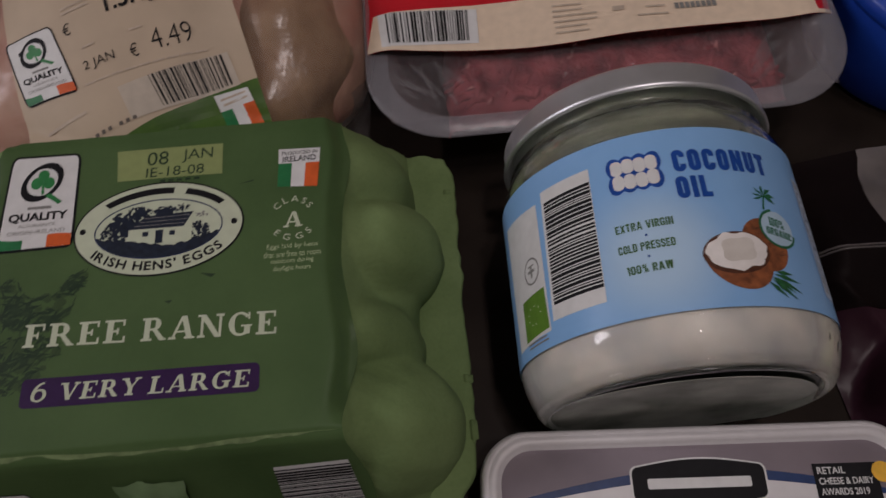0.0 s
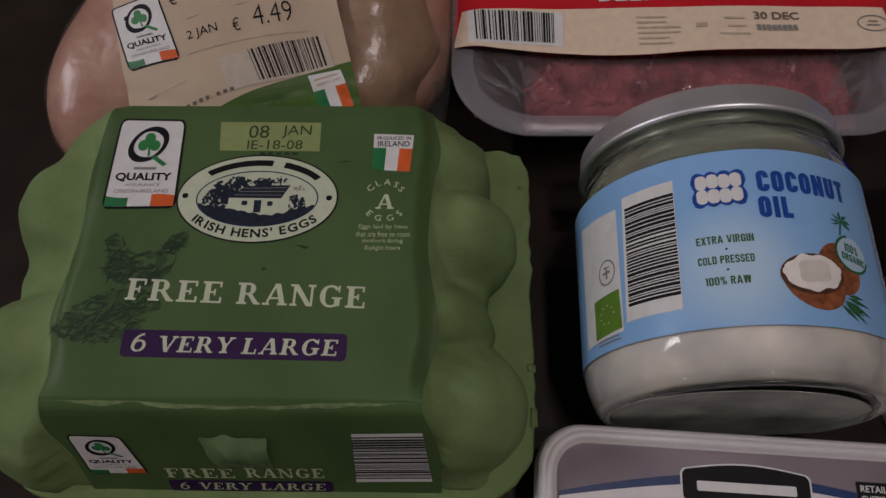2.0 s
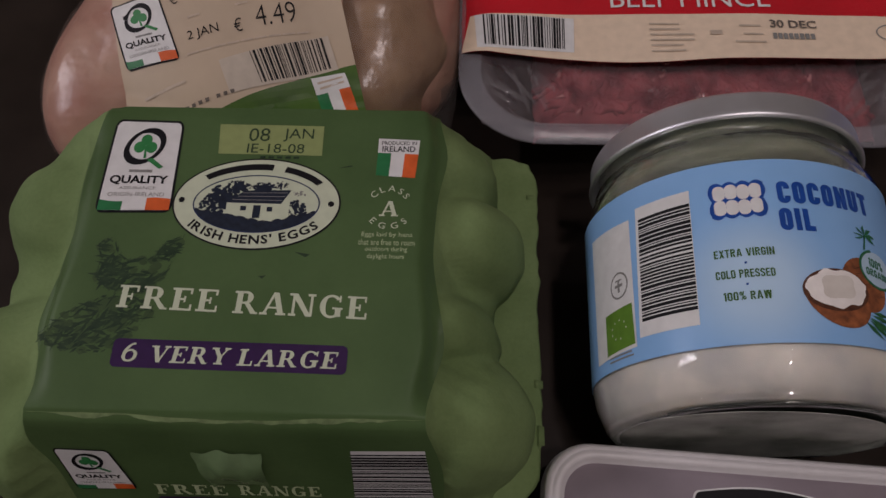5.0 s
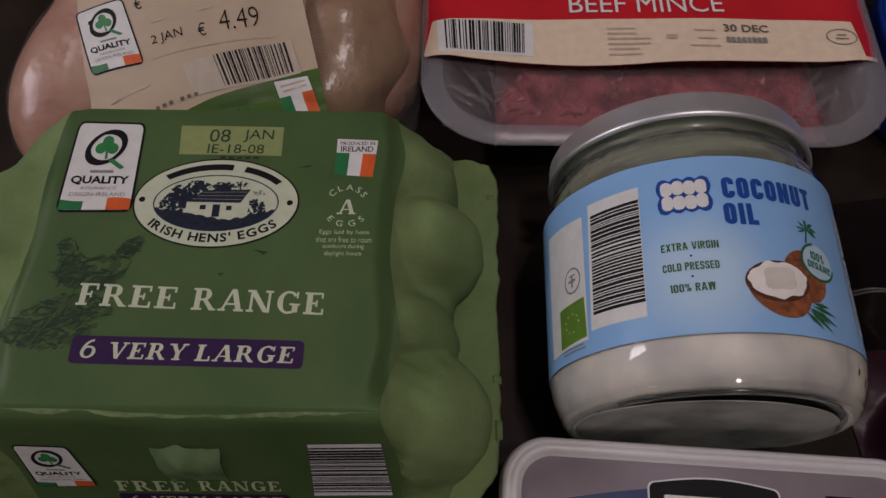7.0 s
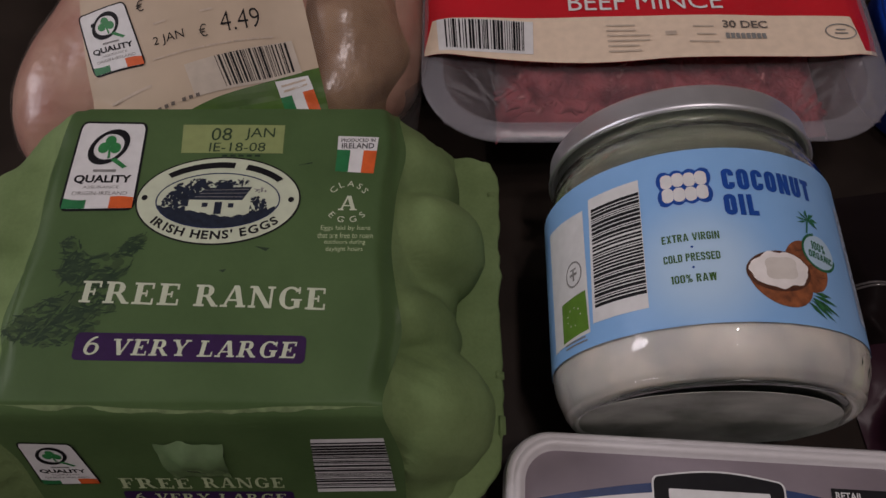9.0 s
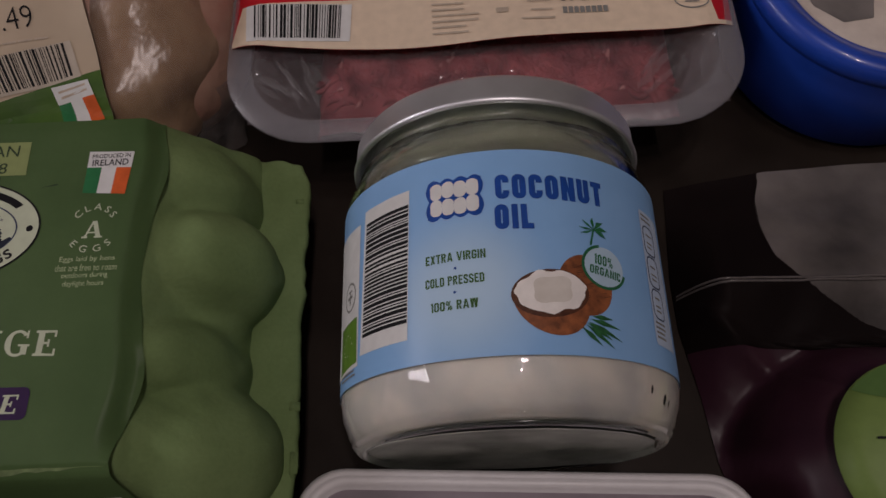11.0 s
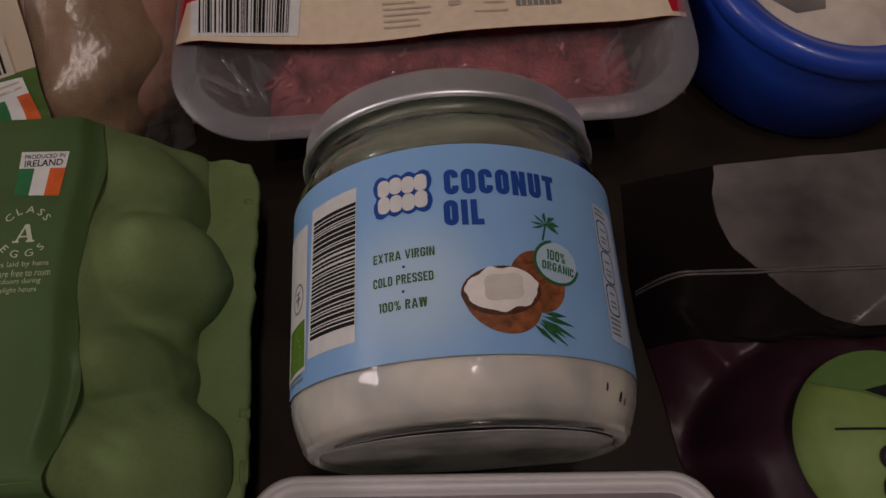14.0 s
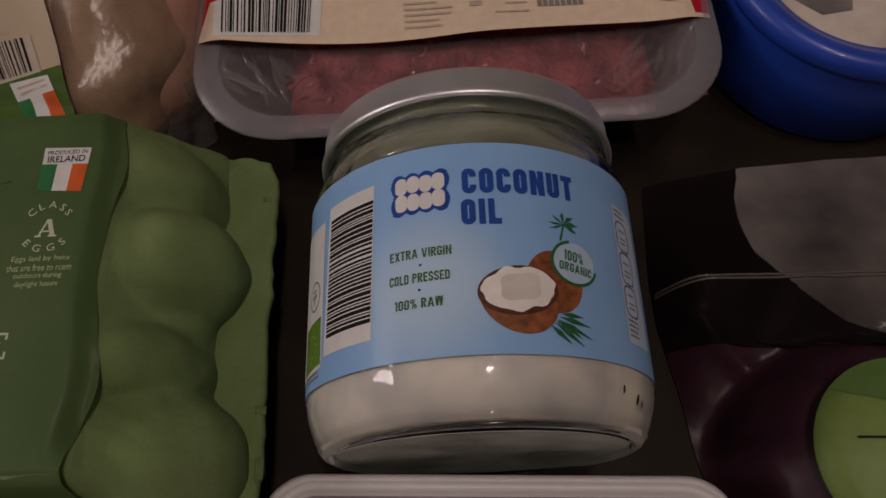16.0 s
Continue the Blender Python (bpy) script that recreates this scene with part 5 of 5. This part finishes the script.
# ---------------------------------------------------------------- tray of mince
def mince_tray():
    t = thing("mince_tray", pose(0.049, 0.1495, 0.0, 0, 0, 5.3), "clear plastic tray of raw beef mince with a red label", "food tray")
    X, Y = 77.5, 185.0

    def ring_at(inset, z, r):
        return [(x, y, z) for x, y in rrect(-X + inset, inset, X - inset, Y - inset, r, 12)]
    part("flange", loft([ring_at(7.4, 36.0, 21), ring_at(0.4, 35.8, 27), ring_at(0.0, 36.4, 27), ring_at(0.3, 37.0, 27), ring_at(7.4, 36.9, 21)], False), FROST, t, "frosted sealing rim")
    part("tray_wall", loft([ring_at(7.4, 36.4, 21), ring_at(8.6, 35.2, 20.6), ring_at(10.6, 32.0, 20), ring_at(13.5, 25.0, 18), ring_at(18.0, 15.0, 16), ring_at(24.0, 6.0, 13), ring_at(31, 1.2, 10), ring_at(40, 0.6, 6), ring_at(66, 0.6, 3)], False), WALL_P, t)
    # meat: a lumpy mound with ground strands
    rnd = random.Random(17)
    nx, ny, verts = 72, 40, []

    def mound(x, y):
        e = min(1.0, (56 - abs(x - 4)) / 10, (y - 9) / 7, (170 - y) / 12)
        e = max(0.0, e)
        return 21.0 + 10.5 * math.sqrt(e) * (1 + 0.10 * wob(x * 0.09, y * 0.09, 1)) + 1.4 * wob(x * 0.25, y * 0.25, 5)
    for i in range(nx):
        for k in range(ny):
            x, y = -52 + 112 * i / (nx - 1), 10 + 160 * (k / (ny - 1)) ** 1.5
            verts.append((x + 1.2 * wob(y * 0.2, 3.3, x * 0.02), y + 1.5 * wob(x * 0.12, 8.8), mound(x, y)))
    meat = part("mince", from_arrays(verts, grid_faces(nx, ny)), MINCE, t, "red ground beef")

    def strands(count, seed, size):
        r, vs, fs = random.Random(seed), [], []
        for _ in range(count):
            x, y = r.uniform(-43, 51), 14 + 36 * r.random() ** 1.3
            a, bend = math.pi / 2 + r.gauss(0, 0.6), r.uniform(-0.25, 0.25)
            n, w, base = 7, size * r.uniform(0.8, 1.2), len(vs)
            for k in range(n):
                a2 = a + bend * k
                x += 1.5 * math.cos(a2)
                y += 1.5 * math.sin(a2)
                y = max(12.0, y)
                z = max(21.0, mound(max(-50, min(58, x)), y)) - 0.25 * w + 0.5 * wob(x * 0.2, y * 0.2, 11)
                ww = w * (0.45 if k in (0, n - 1) else 1.0)
                for q in range(6):
                    b = q * math.pi / 3
                    vs.append((x - ww * math.cos(b) * math.sin(a2), y + ww * math.cos(b) * math.cos(a2), z + ww * math.sin(b)))
            for k in range(n - 1):
                for q in range(6):
                    p, s2 = base + k * 6 + q, base + k * 6 + (q + 1) % 6
                    fs.append((p, s2, s2 + 6, p + 6))
        return from_arrays(vs, fs)
    tagged(part("ground_meat", strands(900, 5, 1.25), MINCE, meat), kind="stuff")
    tagged(part("fat", strands(170, 6, 0.75), FAT, meat, "pale flecks of fat"), kind="stuff")
    # sealed top film with small creases
    verts, nx, ny = [], 60, 30
    for i in range(nx):
        for k in range(ny):
            x, y = -70 + 140 * i / (nx - 1), 7 + 60 * k / (ny - 1)
            e = min(1.0, (70 - abs(x)) / 12, (y - 7) / 8)
            verts.append((x, y, 36.6 + max(0, e) * (0.9 * wob(x * 0.05, y * 0.05, 2) + 1.0 * wob(x * 0.20 + y * 0.1, y * 0.05, 6) - 0.9)))
    part("top_film", from_arrays(verts, grid_faces(nx, ny)), MILKY, t, "clear creased film")
    rc = random.Random(21)
    for k in range(20):
        side = -1 if k % 2 else 1
        x, y = side * rc.uniform(44, 66), rc.uniform(9, 20)
        a, ln, w = radians(90 - side * rc.uniform(15, 65)), rc.uniform(8, 20), rc.uniform(0.5, 1.5)
        vs, n = [], 12
        for i in range(n):
            f = i / (n - 1)
            px, py = x + ln * f * math.cos(a) + 1.2 * wob(f * 3, k), y + ln * f * math.sin(a)
            px = max(-69, min(69, px))
            ww = w * math.sin(math.pi * (0.06 + 0.88 * f))
            for o, z in ((-1.0, 0.0), (0.0, 0.9), (1.0, 0.0)):
                vs.append((px + ww * o * math.sin(a), py - ww * o * math.cos(a), 36.7 + 0.5 * ww * z + 0.5 * wob(px * 0.05, py * 0.05, 2)))
        part("film_crease", from_arrays(vs, grid_faces(n, 3)), CREASE, t)
    # card sleeve label over the top

    def L(u, v, h):
        z = 39.6 + 1.0 * math.sin(u * 0.055 + 0.6) * math.exp(-max(0, v - 30) / 25) + 0.5 * wob(u * 0.05, v * 0.05, 3)
        z -= 3.0 * max(0.0, (abs(u) - 66) / 10) ** 2
        return (u, v, z + h)

    def front(u):
        return 30.3 + 4.6 * (abs(u + 4) / 78) ** 3 + 0.6 * math.sin(u * 0.07)
    nu, nv, verts = 100, 60, []
    for i in range(nu):
        for k in range(nv):
            u = -76.5 + 153 * i / (nu - 1)
            v = front(u) + (168 - front(u)) * (k / (nv - 1)) ** 1.6
            verts.append(L(u, v, 0.0))
    lab = part("label", from_arrays(verts, grid_faces(nu, nv)), RED, t, "red card label with a beige foot")
    us = [-76.4 + 152.8 * k / 60 for k in range(61)]
    band = [[(a, front(a) + 0.02), (b, front(b) + 0.02), (b, (49.3 if -74 < b < 70 else front(b) + 1.6)), (a, (49.3 if -74 < a < 70 else front(a) + 1.6))] for a, b in zip(us, us[1:])]
    printed("beige_foot", band, L, BEIGE, lab, 0.12, cut=4)
    bc = ((-72.5, 49.2), (-39.5, 47.5), (-40.0, 33.4), (-71.5, 35.2))
    printed("barcode_field", [quad_in(bc, 0, 0, 1, 1)], L, WHITE, lab, 0.3, cut=4)
    bar_code(bc, 30, 9, True, 0.08, 0.02, 0.92, L, lab, 0.45, cut=4)
    printed("lettering", words("BEEF MINCE", -27, 52.0, 25.6, 59.6, 0.0), L, WHITE, lab, 0.4, cut=4)
    printed("lettering", words("30 DEC", 24.2, 43.4, 39.4, 46.6, 0.02), L, STAMP_K, lab, 0.45, cut=4)
    printed("date_bar", [box(24.6 + 1.75 * k, 38.8, 25.9 + 1.75 * k, 41.2) for k in range(8)], L, GREY, lab, 0.45)
    printed("oval_mark", ring(64, 42.4, 5.4, 3.3, 0.4, 36), L, GREY, lab, 0.45)
    printed("oval_bar", [box(61.8, 41.4, 66.2, 41.9), box(62.4, 42.9, 65.6, 43.4)], L, GREY, lab, 0.45)
    rr = random.Random(2)
    printed("small_print", [box(-15.0, 44.6 - 2.2 * k, -0.5 - rr.uniform(0, 5), 45.3 - 2.2 * k) for k in range(6)] + [box(4.5, 40.2, 8.2, 42.0), box(12, 37.0, 22, 37.7), box(14, 43.6, 21, 44.3), box(15, 40.2, 21.5, 40.9)], L, FAINT, lab, 0.45, cut=4)
    printed("yellow_mark", [rrect(-13, 62.5, 12, 80, 2)], L, YELLOW, lab, 0.2, cut=4)
    printed("origin_mark", [rrect(-64, 60.5, -48, 76, 2)], L, WHITE, lab, 0.2, cut=4)
    tricolour("flag", ((-62, 65), (-50, 64.5), (-50, 61.2), (-62, 61.7)), L, lab, 0.28)


mince_tray()


# ---------------------------------------------------------------- wrapped chicken
def bird_body(p):
    d = ellipsoid(p, (-105, 197, 27), (58, 62, 33))
    d = smin(d, ellipsoid(p, (-148.5, 162, 22), (22.0, 34, 23)), 8.0)
    return smax(d, plane(p, (0, 0, 0.5), (0, 0, -1)), 3.0)


def bird_side(p):
    d = ellipsoid(p, (-58, 188, 27), (22, 44, 27)) + 1.0 * np.sin(p[..., 1] * 0.16 + 1.0) + 0.8 * np.sin(p[..., 2] * 0.25 + p[..., 1] * 0.12)
    return smax(d, plane(p, (0, 0, 0.5), (0, 0, -1)), 3.0)


def bird_thigh(p):
    return smax(ellipsoid(p, (-46, 194, 22), (15, 34, 22)), plane(p, (0, 0, 0.5), (0, 0, -1)), 3.0)


def bird_all(p):
    return smin(bird_body(p), bird_side(p), 10.0)


CT, ST = math.cos(radians(20)), math.sin(radians(20))


BU, BV = np.linspace(-42, 46, 56), np.linspace(-42, 64, 64)
GU, GV = np.meshgrid(BU, BV, indexing="ij")
BIRD_X, BIRD_Y = -100 + GU * CT - GV * ST, 157 + GU * ST + GV * CT
BIRD_TOP = top_of(bird_all, BIRD_X, np.maximum(BIRD_Y, 139.0))
BIRD_Z = np.maximum(np.maximum(BIRD_TOP, 38.0) * 0.55 + 55.0 * 0.45 - 0.0016 * GU ** 2, BIRD_TOP + 0.5)


def on_bird(u, v, h):
    """A point of the price label, which lies over the bird's back."""
    x, y = -100 + u * CT - v * ST, 157 + u * ST + v * CT
    i = min(54, max(0, int((u - BU[0]) / (BU[1] - BU[0]))))
    k = min(62, max(0, int((v - BV[0]) / (BV[1] - BV[0]))))
    f, g = (u - BU[i]) / (BU[1] - BU[0]), (v - BV[k]) / (BV[1] - BV[0])
    z = (BIRD_Z[i, k] * (1 - f) + BIRD_Z[i + 1, k] * f) * (1 - g) + (BIRD_Z[i, k + 1] * (1 - f) + BIRD_Z[i + 1, k + 1] * f) * g
    return (x, y, float(z) + 0.9 + h)


def chicken_pack():
    c = thing("chicken_pack", pose(0, 0, 0), "raw whole chicken in clear shrink film with a printed price label", "poultry")
    part("bird", star((-108, 192, 25), bird_body, 130, 64), SKIN, c, "pink raw skin under glossy film")
    part("breast", star((-55, 189, 22), bird_side, 96, 56), BREAST, c, "tan raw breast under creased film")
    part("thigh", star((-46, 194, 18), bird_thigh, 80, 48), SKIN, c, "pink raw thigh under glossy film")
    def wrap(p):
        d = smin(bird_all(p), bird_thigh(p), 12.0) - 0.5
        return d + 0.35 * np.sin(p[..., 0] * 0.32 + 1.5 * np.sin(p[..., 1] * 0.11)) * np.sin(p[..., 2] * 0.21 + p[..., 1] * 0.07)
    part("film", star((-95, 190, 24), wrap, 150, 70), WRAP, c, "clear creased shrink film")
    # gathered film along the foot of the pack
    verts, n = [], 70
    for i in range(n):
        f = i / (n - 1)
        x, y = -72 + 41 * f, 146 + 24 * f ** 1.5 - 3.5 * math.sin(math.pi * f)
        for k in range(7):
            g = k / 6
            verts.append((x - 2 * g + 0.8 * wob(f * 14, g * 2, 3), y + 9.0 * (1 - g) - 4 + 0.9 * wob(f * 18, g * 3, 1), 26 * (1 - g) ** 1.2 + 2.0 + 1.8 * wob(f * 9, g, 7) * (1 - g)))
    part("film_fold", from_arrays(verts, grid_faces(n, 7)), FOLD, c, "gathered clear film edge")
    nu, nv, verts = 90, 110, []
    for i in range(nu):
        for k in range(nv):
            verts.append(on_bird(-34 + 71 * i / (nu - 1), -38 + 98 * k / (nv - 1), 0.0))
    lab = part("label", from_arrays(verts, grid_faces(nu, nv)), TAN, c, "beige paper price label with a green foot")
    B = on_bird
    printed("green_foot", [[(-34, -38), (37, -38), (37, -11.6), (20, -12.6), (5, -14.5), (-10, -17), (-34, -19)]], B, LIME_D, lab, 0.15, cut=1.5)
    quality_badge((-34.4, 27.8), (-18.4, 24.3), (-14.9, 1.2), (-31.4, 4.4), B, lab, 0.15, cut=4)
    printed("lettering", words("4.49", 10.4, 4.8, 22.6, 11.2, -0.012), B, BLACK, lab, 0.2, cut=4)
    printed("lettering", words("€", 3.6, 4.4, 6.0, 8.4, -0.008), B, BLACK, lab, 0.2, cut=4)
    printed("lettering", words("2 JAN", -11.0, 5.0, -1.2, 8.6, -0.004), B, BLACK, lab, 0.2, cut=4)
    printed("lettering", words("1.5Kg", 0.0, 20.0, 15.6, 27.0, 0.02), B, BLACK, lab, 0.2, cut=4)
    printed("lettering", words("€", -14.5, 18.5, -12.0, 22.6, -0.008), B, BLACK, lab, 0.2, cut=4)
    printed("lettering", words("e", 20.0, 22.0, 24.5, 27.0, 0.0), B, GREY, lab, 0.15, cut=4)
    rr = random.Random(6)
    lines = [box(-12 + 4.2 * k, 1.1, -8.4 + 4.2 * k, 1.7) for k in range(9)] + [box(-28, -6.6, -14, -5.7), box(-10, 12.5, -6, 13.2), box(5, 12.5, 9, 13.2), box(-14, 26, -5, 26.8), box(-14, 27.8, -3, 28.6), box(-6, 30, 20, 30.9)]
    printed("small_print", lines, B, FAINT, lab, 0.15, cut=4)
    bc = ((6.0, -2.4), (29.6, -1.0), (30.4, -11.4), (7.8, -12.2))
    printed("barcode_field", [[(-3.0, -3.0), (30.6, -0.6), (31.6, -12.2), (-1.6, -13.2)]], B, PALE_T, lab, 0.2, cut=2)
    for k in range(9):
        printed("batch_bar", [box(-20.4 + 2.2 * k + (1.4 if k > 5 else 0), -14.0 + 0.1 * k, -19.2 + 2.2 * k + (1.4 if k > 5 else 0), -13.0 + 0.1 * k)], B, STAMP_K, lab, 0.2)
    bar_code(bc, 26, 14, True, 0.02, 0.0, 1.0, B, lab, 0.3, cut=3)
    printed("origin_mark", [[(22.8, -13.2), (33.2, -13.8), (33.9, -18.4), (23.4, -17.8)]], B, WHITE, lab, 0.4, cut=1.5)
    printed("small_print", [box(24.4, -15.3, 32.2, -14.7), box(24.8, -16.8, 32.4, -16.2)], B, FAINT, lab, 0.5)
    tricolour("flag", ((23.4, -17.8), (33.9, -18.4), (34.8, -25.0), (24.2, -25.2)), B, lab, 0.4, 1.5)


LIME_D = material("grass_green_print", (0.068, 0.138, 0.024), 0.45, second=(0.035, 0.085, 0.016), scale=90)
chicken_pack()


# ---------------------------------------------------------------- round blue tub
def blue_tub():
    t = thing("blue_tub", pose(0.1715, 0.213, 0.0), "round royal-blue plastic tub with a printed lid", "tub")
    prof = [(0, 0.0), (39, 0.0), (41, 0.6), (42, 2.0), (43.8, 34), (43.4, 35.0), (44.6, 35.6), (44.9, 37.5), (44.6, 40.5), (43.2, 42.0), (41.0, 42.4), (38.5, 41.4), (36.2, 39.4), (34.4, 38.2), (33.4, 37.8), (0, 37.6)]
    bm = lathe(prof, 120)
    bmesh.ops.rotate(bm, verts=bm.verts, matrix=Euler((radians(90), 0, 0)).to_matrix())
    part("body", bm, BLUE_TUB, t)

    def T(u, v, h):
        return (u, v, 38.0 + h)
    pic = part("lid_picture", loft([[(x, y, 37.7) for x, y in oval(0, 0, 33.6, 33.6, 72)], [(x, y, 38.1) for x, y in oval(0, 0, 33.4, 33.4, 72)]]), LID_C, t, "cream and grey printed disc")
    printed("grey_swirl", ring(4, 4, 30, 30, 13, 40, 150, 232), T, LID_G, pic, 0.25)
    printed("grey_swirl", [[(-30, 10), (-31, -4), (-26, -16), (-18, -22), (-9, -20), (-7, -8), (-12, 6), (-20, 14)]], T, LID_G, pic, 0.2)


blue_tub()


# ---------------------------------------------------------------- vacuum bag of beetroot
def bag_left(y):
    return float(np.interp(y, (40, 57, 66, 85, 105, 120), (122, 120, 116.5, 113, 108, 106.5)))


def bag_seam(x):
    """Place of the weld along y."""
    return 114.5 + (x - 106) * 0.06


RIDGE = ((114, 106), (122, 98.5), (130, 91), (138, 84), (147, 78))


def bag_height(x, y):
    """Soft beets under tight film, the weld, and the flat flap behind it."""
    left, ys = bag_left(y), bag_seam(x)
    e = max(0.0, min(1.0, (x - left) / 12))
    e = e * (2 - e)
    if y > ys:
        f = min(1.0, (y - ys) / 46)
        return 0.7 + e * (17.0 * (1 - f) ** 1.5 + 8.0 * f * min(1.0, (x - 106) / 30) + 0.9 * wob(x * 0.05, y * 0.09, 4) + 0.5 * wob(x * 0.16, y * 0.03, 8) * (1 - f))
    h = 17.0 * max(0.0, 1 - (ys - y) / 42)
    for cx, cy, rx, ry, t in ((160, 62, 42, 40, 35.5), (206, 84, 46, 38, 34), (176, 12, 48, 40, 33), (228, 30, 40, 40, 32)):
        q = 1 - ((x - cx) / rx) ** 2 - ((y - cy) / ry) ** 2
        if q > 0:
            h = float(smax(np.array(h), np.array(t * q ** 0.55), 6.0))
    near = min(math.hypot(x - (a[0] + (b[0] - a[0]) * k / 6), y - (a[1] + (b[1] - a[1]) * k / 6)) for a, b in zip(RIDGE, RIDGE[1:]) for k in range(7))
    fold = 2.4 * math.exp(-(near / 2.6) ** 2)
    weld = min(1.0, (ys - y) / 6)
    return 0.7 + e * (h + fold * weld + 0.9 * wob(x * 0.05, y * 0.05, 2) + 0.5 * wob(x * 0.11 - y * 0.06, y * 0.07, 5))


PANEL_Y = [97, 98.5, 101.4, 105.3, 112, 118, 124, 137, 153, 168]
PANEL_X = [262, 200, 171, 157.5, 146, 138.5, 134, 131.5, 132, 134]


def beet_bag():
    b = thing("beetroot_bag", pose(0, 0, 0), "vacuum bag of dark purple beetroot with a round green sticker", "food bag")

    def sheet(y0, y1, nx, ny, x0, x1):
        verts = []
        for i in range(nx):
            for k in range(ny):
                y = y0 + (y1 - y0) * k / (ny - 1)
                a, c = x0(y), x1(y)
                x = a + (c - a) * i / (nx - 1)
                top = 152.5 + (x - 106) * 0.125
                if y > 137:
                    y = 137 + (y - 137) * (top - 137) / (y1 - 137)
                verts.append((x, y, bag_height(x, y)))
        return from_arrays(verts, grid_faces(nx, ny))

    def edge(y):
        return float(np.interp(y, PANEL_Y, PANEL_X))
    part("body", sheet(-30, 97.5, 90, 80, bag_left, lambda y: 262.0), BEET, b, "dark purple film over beets")
    part("flap", sheet(97.5, 168, 50, 72, bag_left, lambda y: edge(y) + 0.3), FLAP, b, "flat dark film behind the weld")
    # grey base colour paints the reflection that lies on this film
    part("sheen_panel", sheet(97.5, 175, 60, 78, edge, lambda y: 262.0), SHEEN_FILM, b, "film panel coloured grey for the reflection on it")
    for k in range(2):
        vs = []
        for i in range(70):
            x = 107.5 + 154 * i / 69
            y0 = bag_seam(x) - 0.6 + 1.0 * k + 0.3 * wob(x * 0.08, k)
            z = bag_height(x, y0)
            for q in range(6):
                a = q * math.pi / 3
                vs.append((x, y0 + 0.42 * math.cos(a), z + 0.15 + 0.42 * math.sin(a)))
        fs = [(i * 6 + q, i * 6 + (q + 1) % 6, (i + 1) * 6 + (q + 1) % 6, (i + 1) * 6 + q) for i in range(69) for q in range(6)]
        part("seam_rib", from_arrays(vs, fs), RIB, b, "thin welded rib")

    def S(u, v, h):
        return (u, v, 37.2 - 0.0095 * ((u - 158) ** 2 + (v - 66) ** 2) + h)
    rings = [[(158 + f * (x - 158), 66 + f * (y - 66), S(158 + f * (x - 158), 66 + f * (y - 66), z)[2]) for x, y in oval(158, 66, 23.3, 23.3, 60)] for f, z in ((0.1, -0.4), (1.0, -0.4), (1.0, 0.0), (0.75, 0.0), (0.5, 0.0), (0.25, 0.0), (0.05, 0.0))]
    st = part("sticker", loft(rings), STICKER, b, "round light green paper sticker")
    dark = [(158 + 23 * math.cos(radians(a)), 66 + 23 * math.sin(radians(a))) for a in range(20, 142, 6)]
    dark += [(143.5, 79.6), (150, 78.2), (157, 75.6), (165, 72.6), (173, 72.4)]
    printed("sticker_band", [dark], S, STICKER_D, st, 0.3, cut=4)
    printed("sticker_line", [box(143.4, 68.5, 172, 69.1), ], S, BLACK, st, 0.35, cut=4)
    for y0, y1 in ((60.0, 64.4), (53.2, 57.8)):
        printed("sticker_bar", strip(rrect(152.4, y0, 166, y1, 1.9, 5), 1.2, True), S, BLACK, st, 0.35, cut=4)
    printed("sticker_bar", [[(151.8, 78.2), (159, 80.2), (159, 75.4)]], S, BLACK, st, 0.42)


beet_bag()
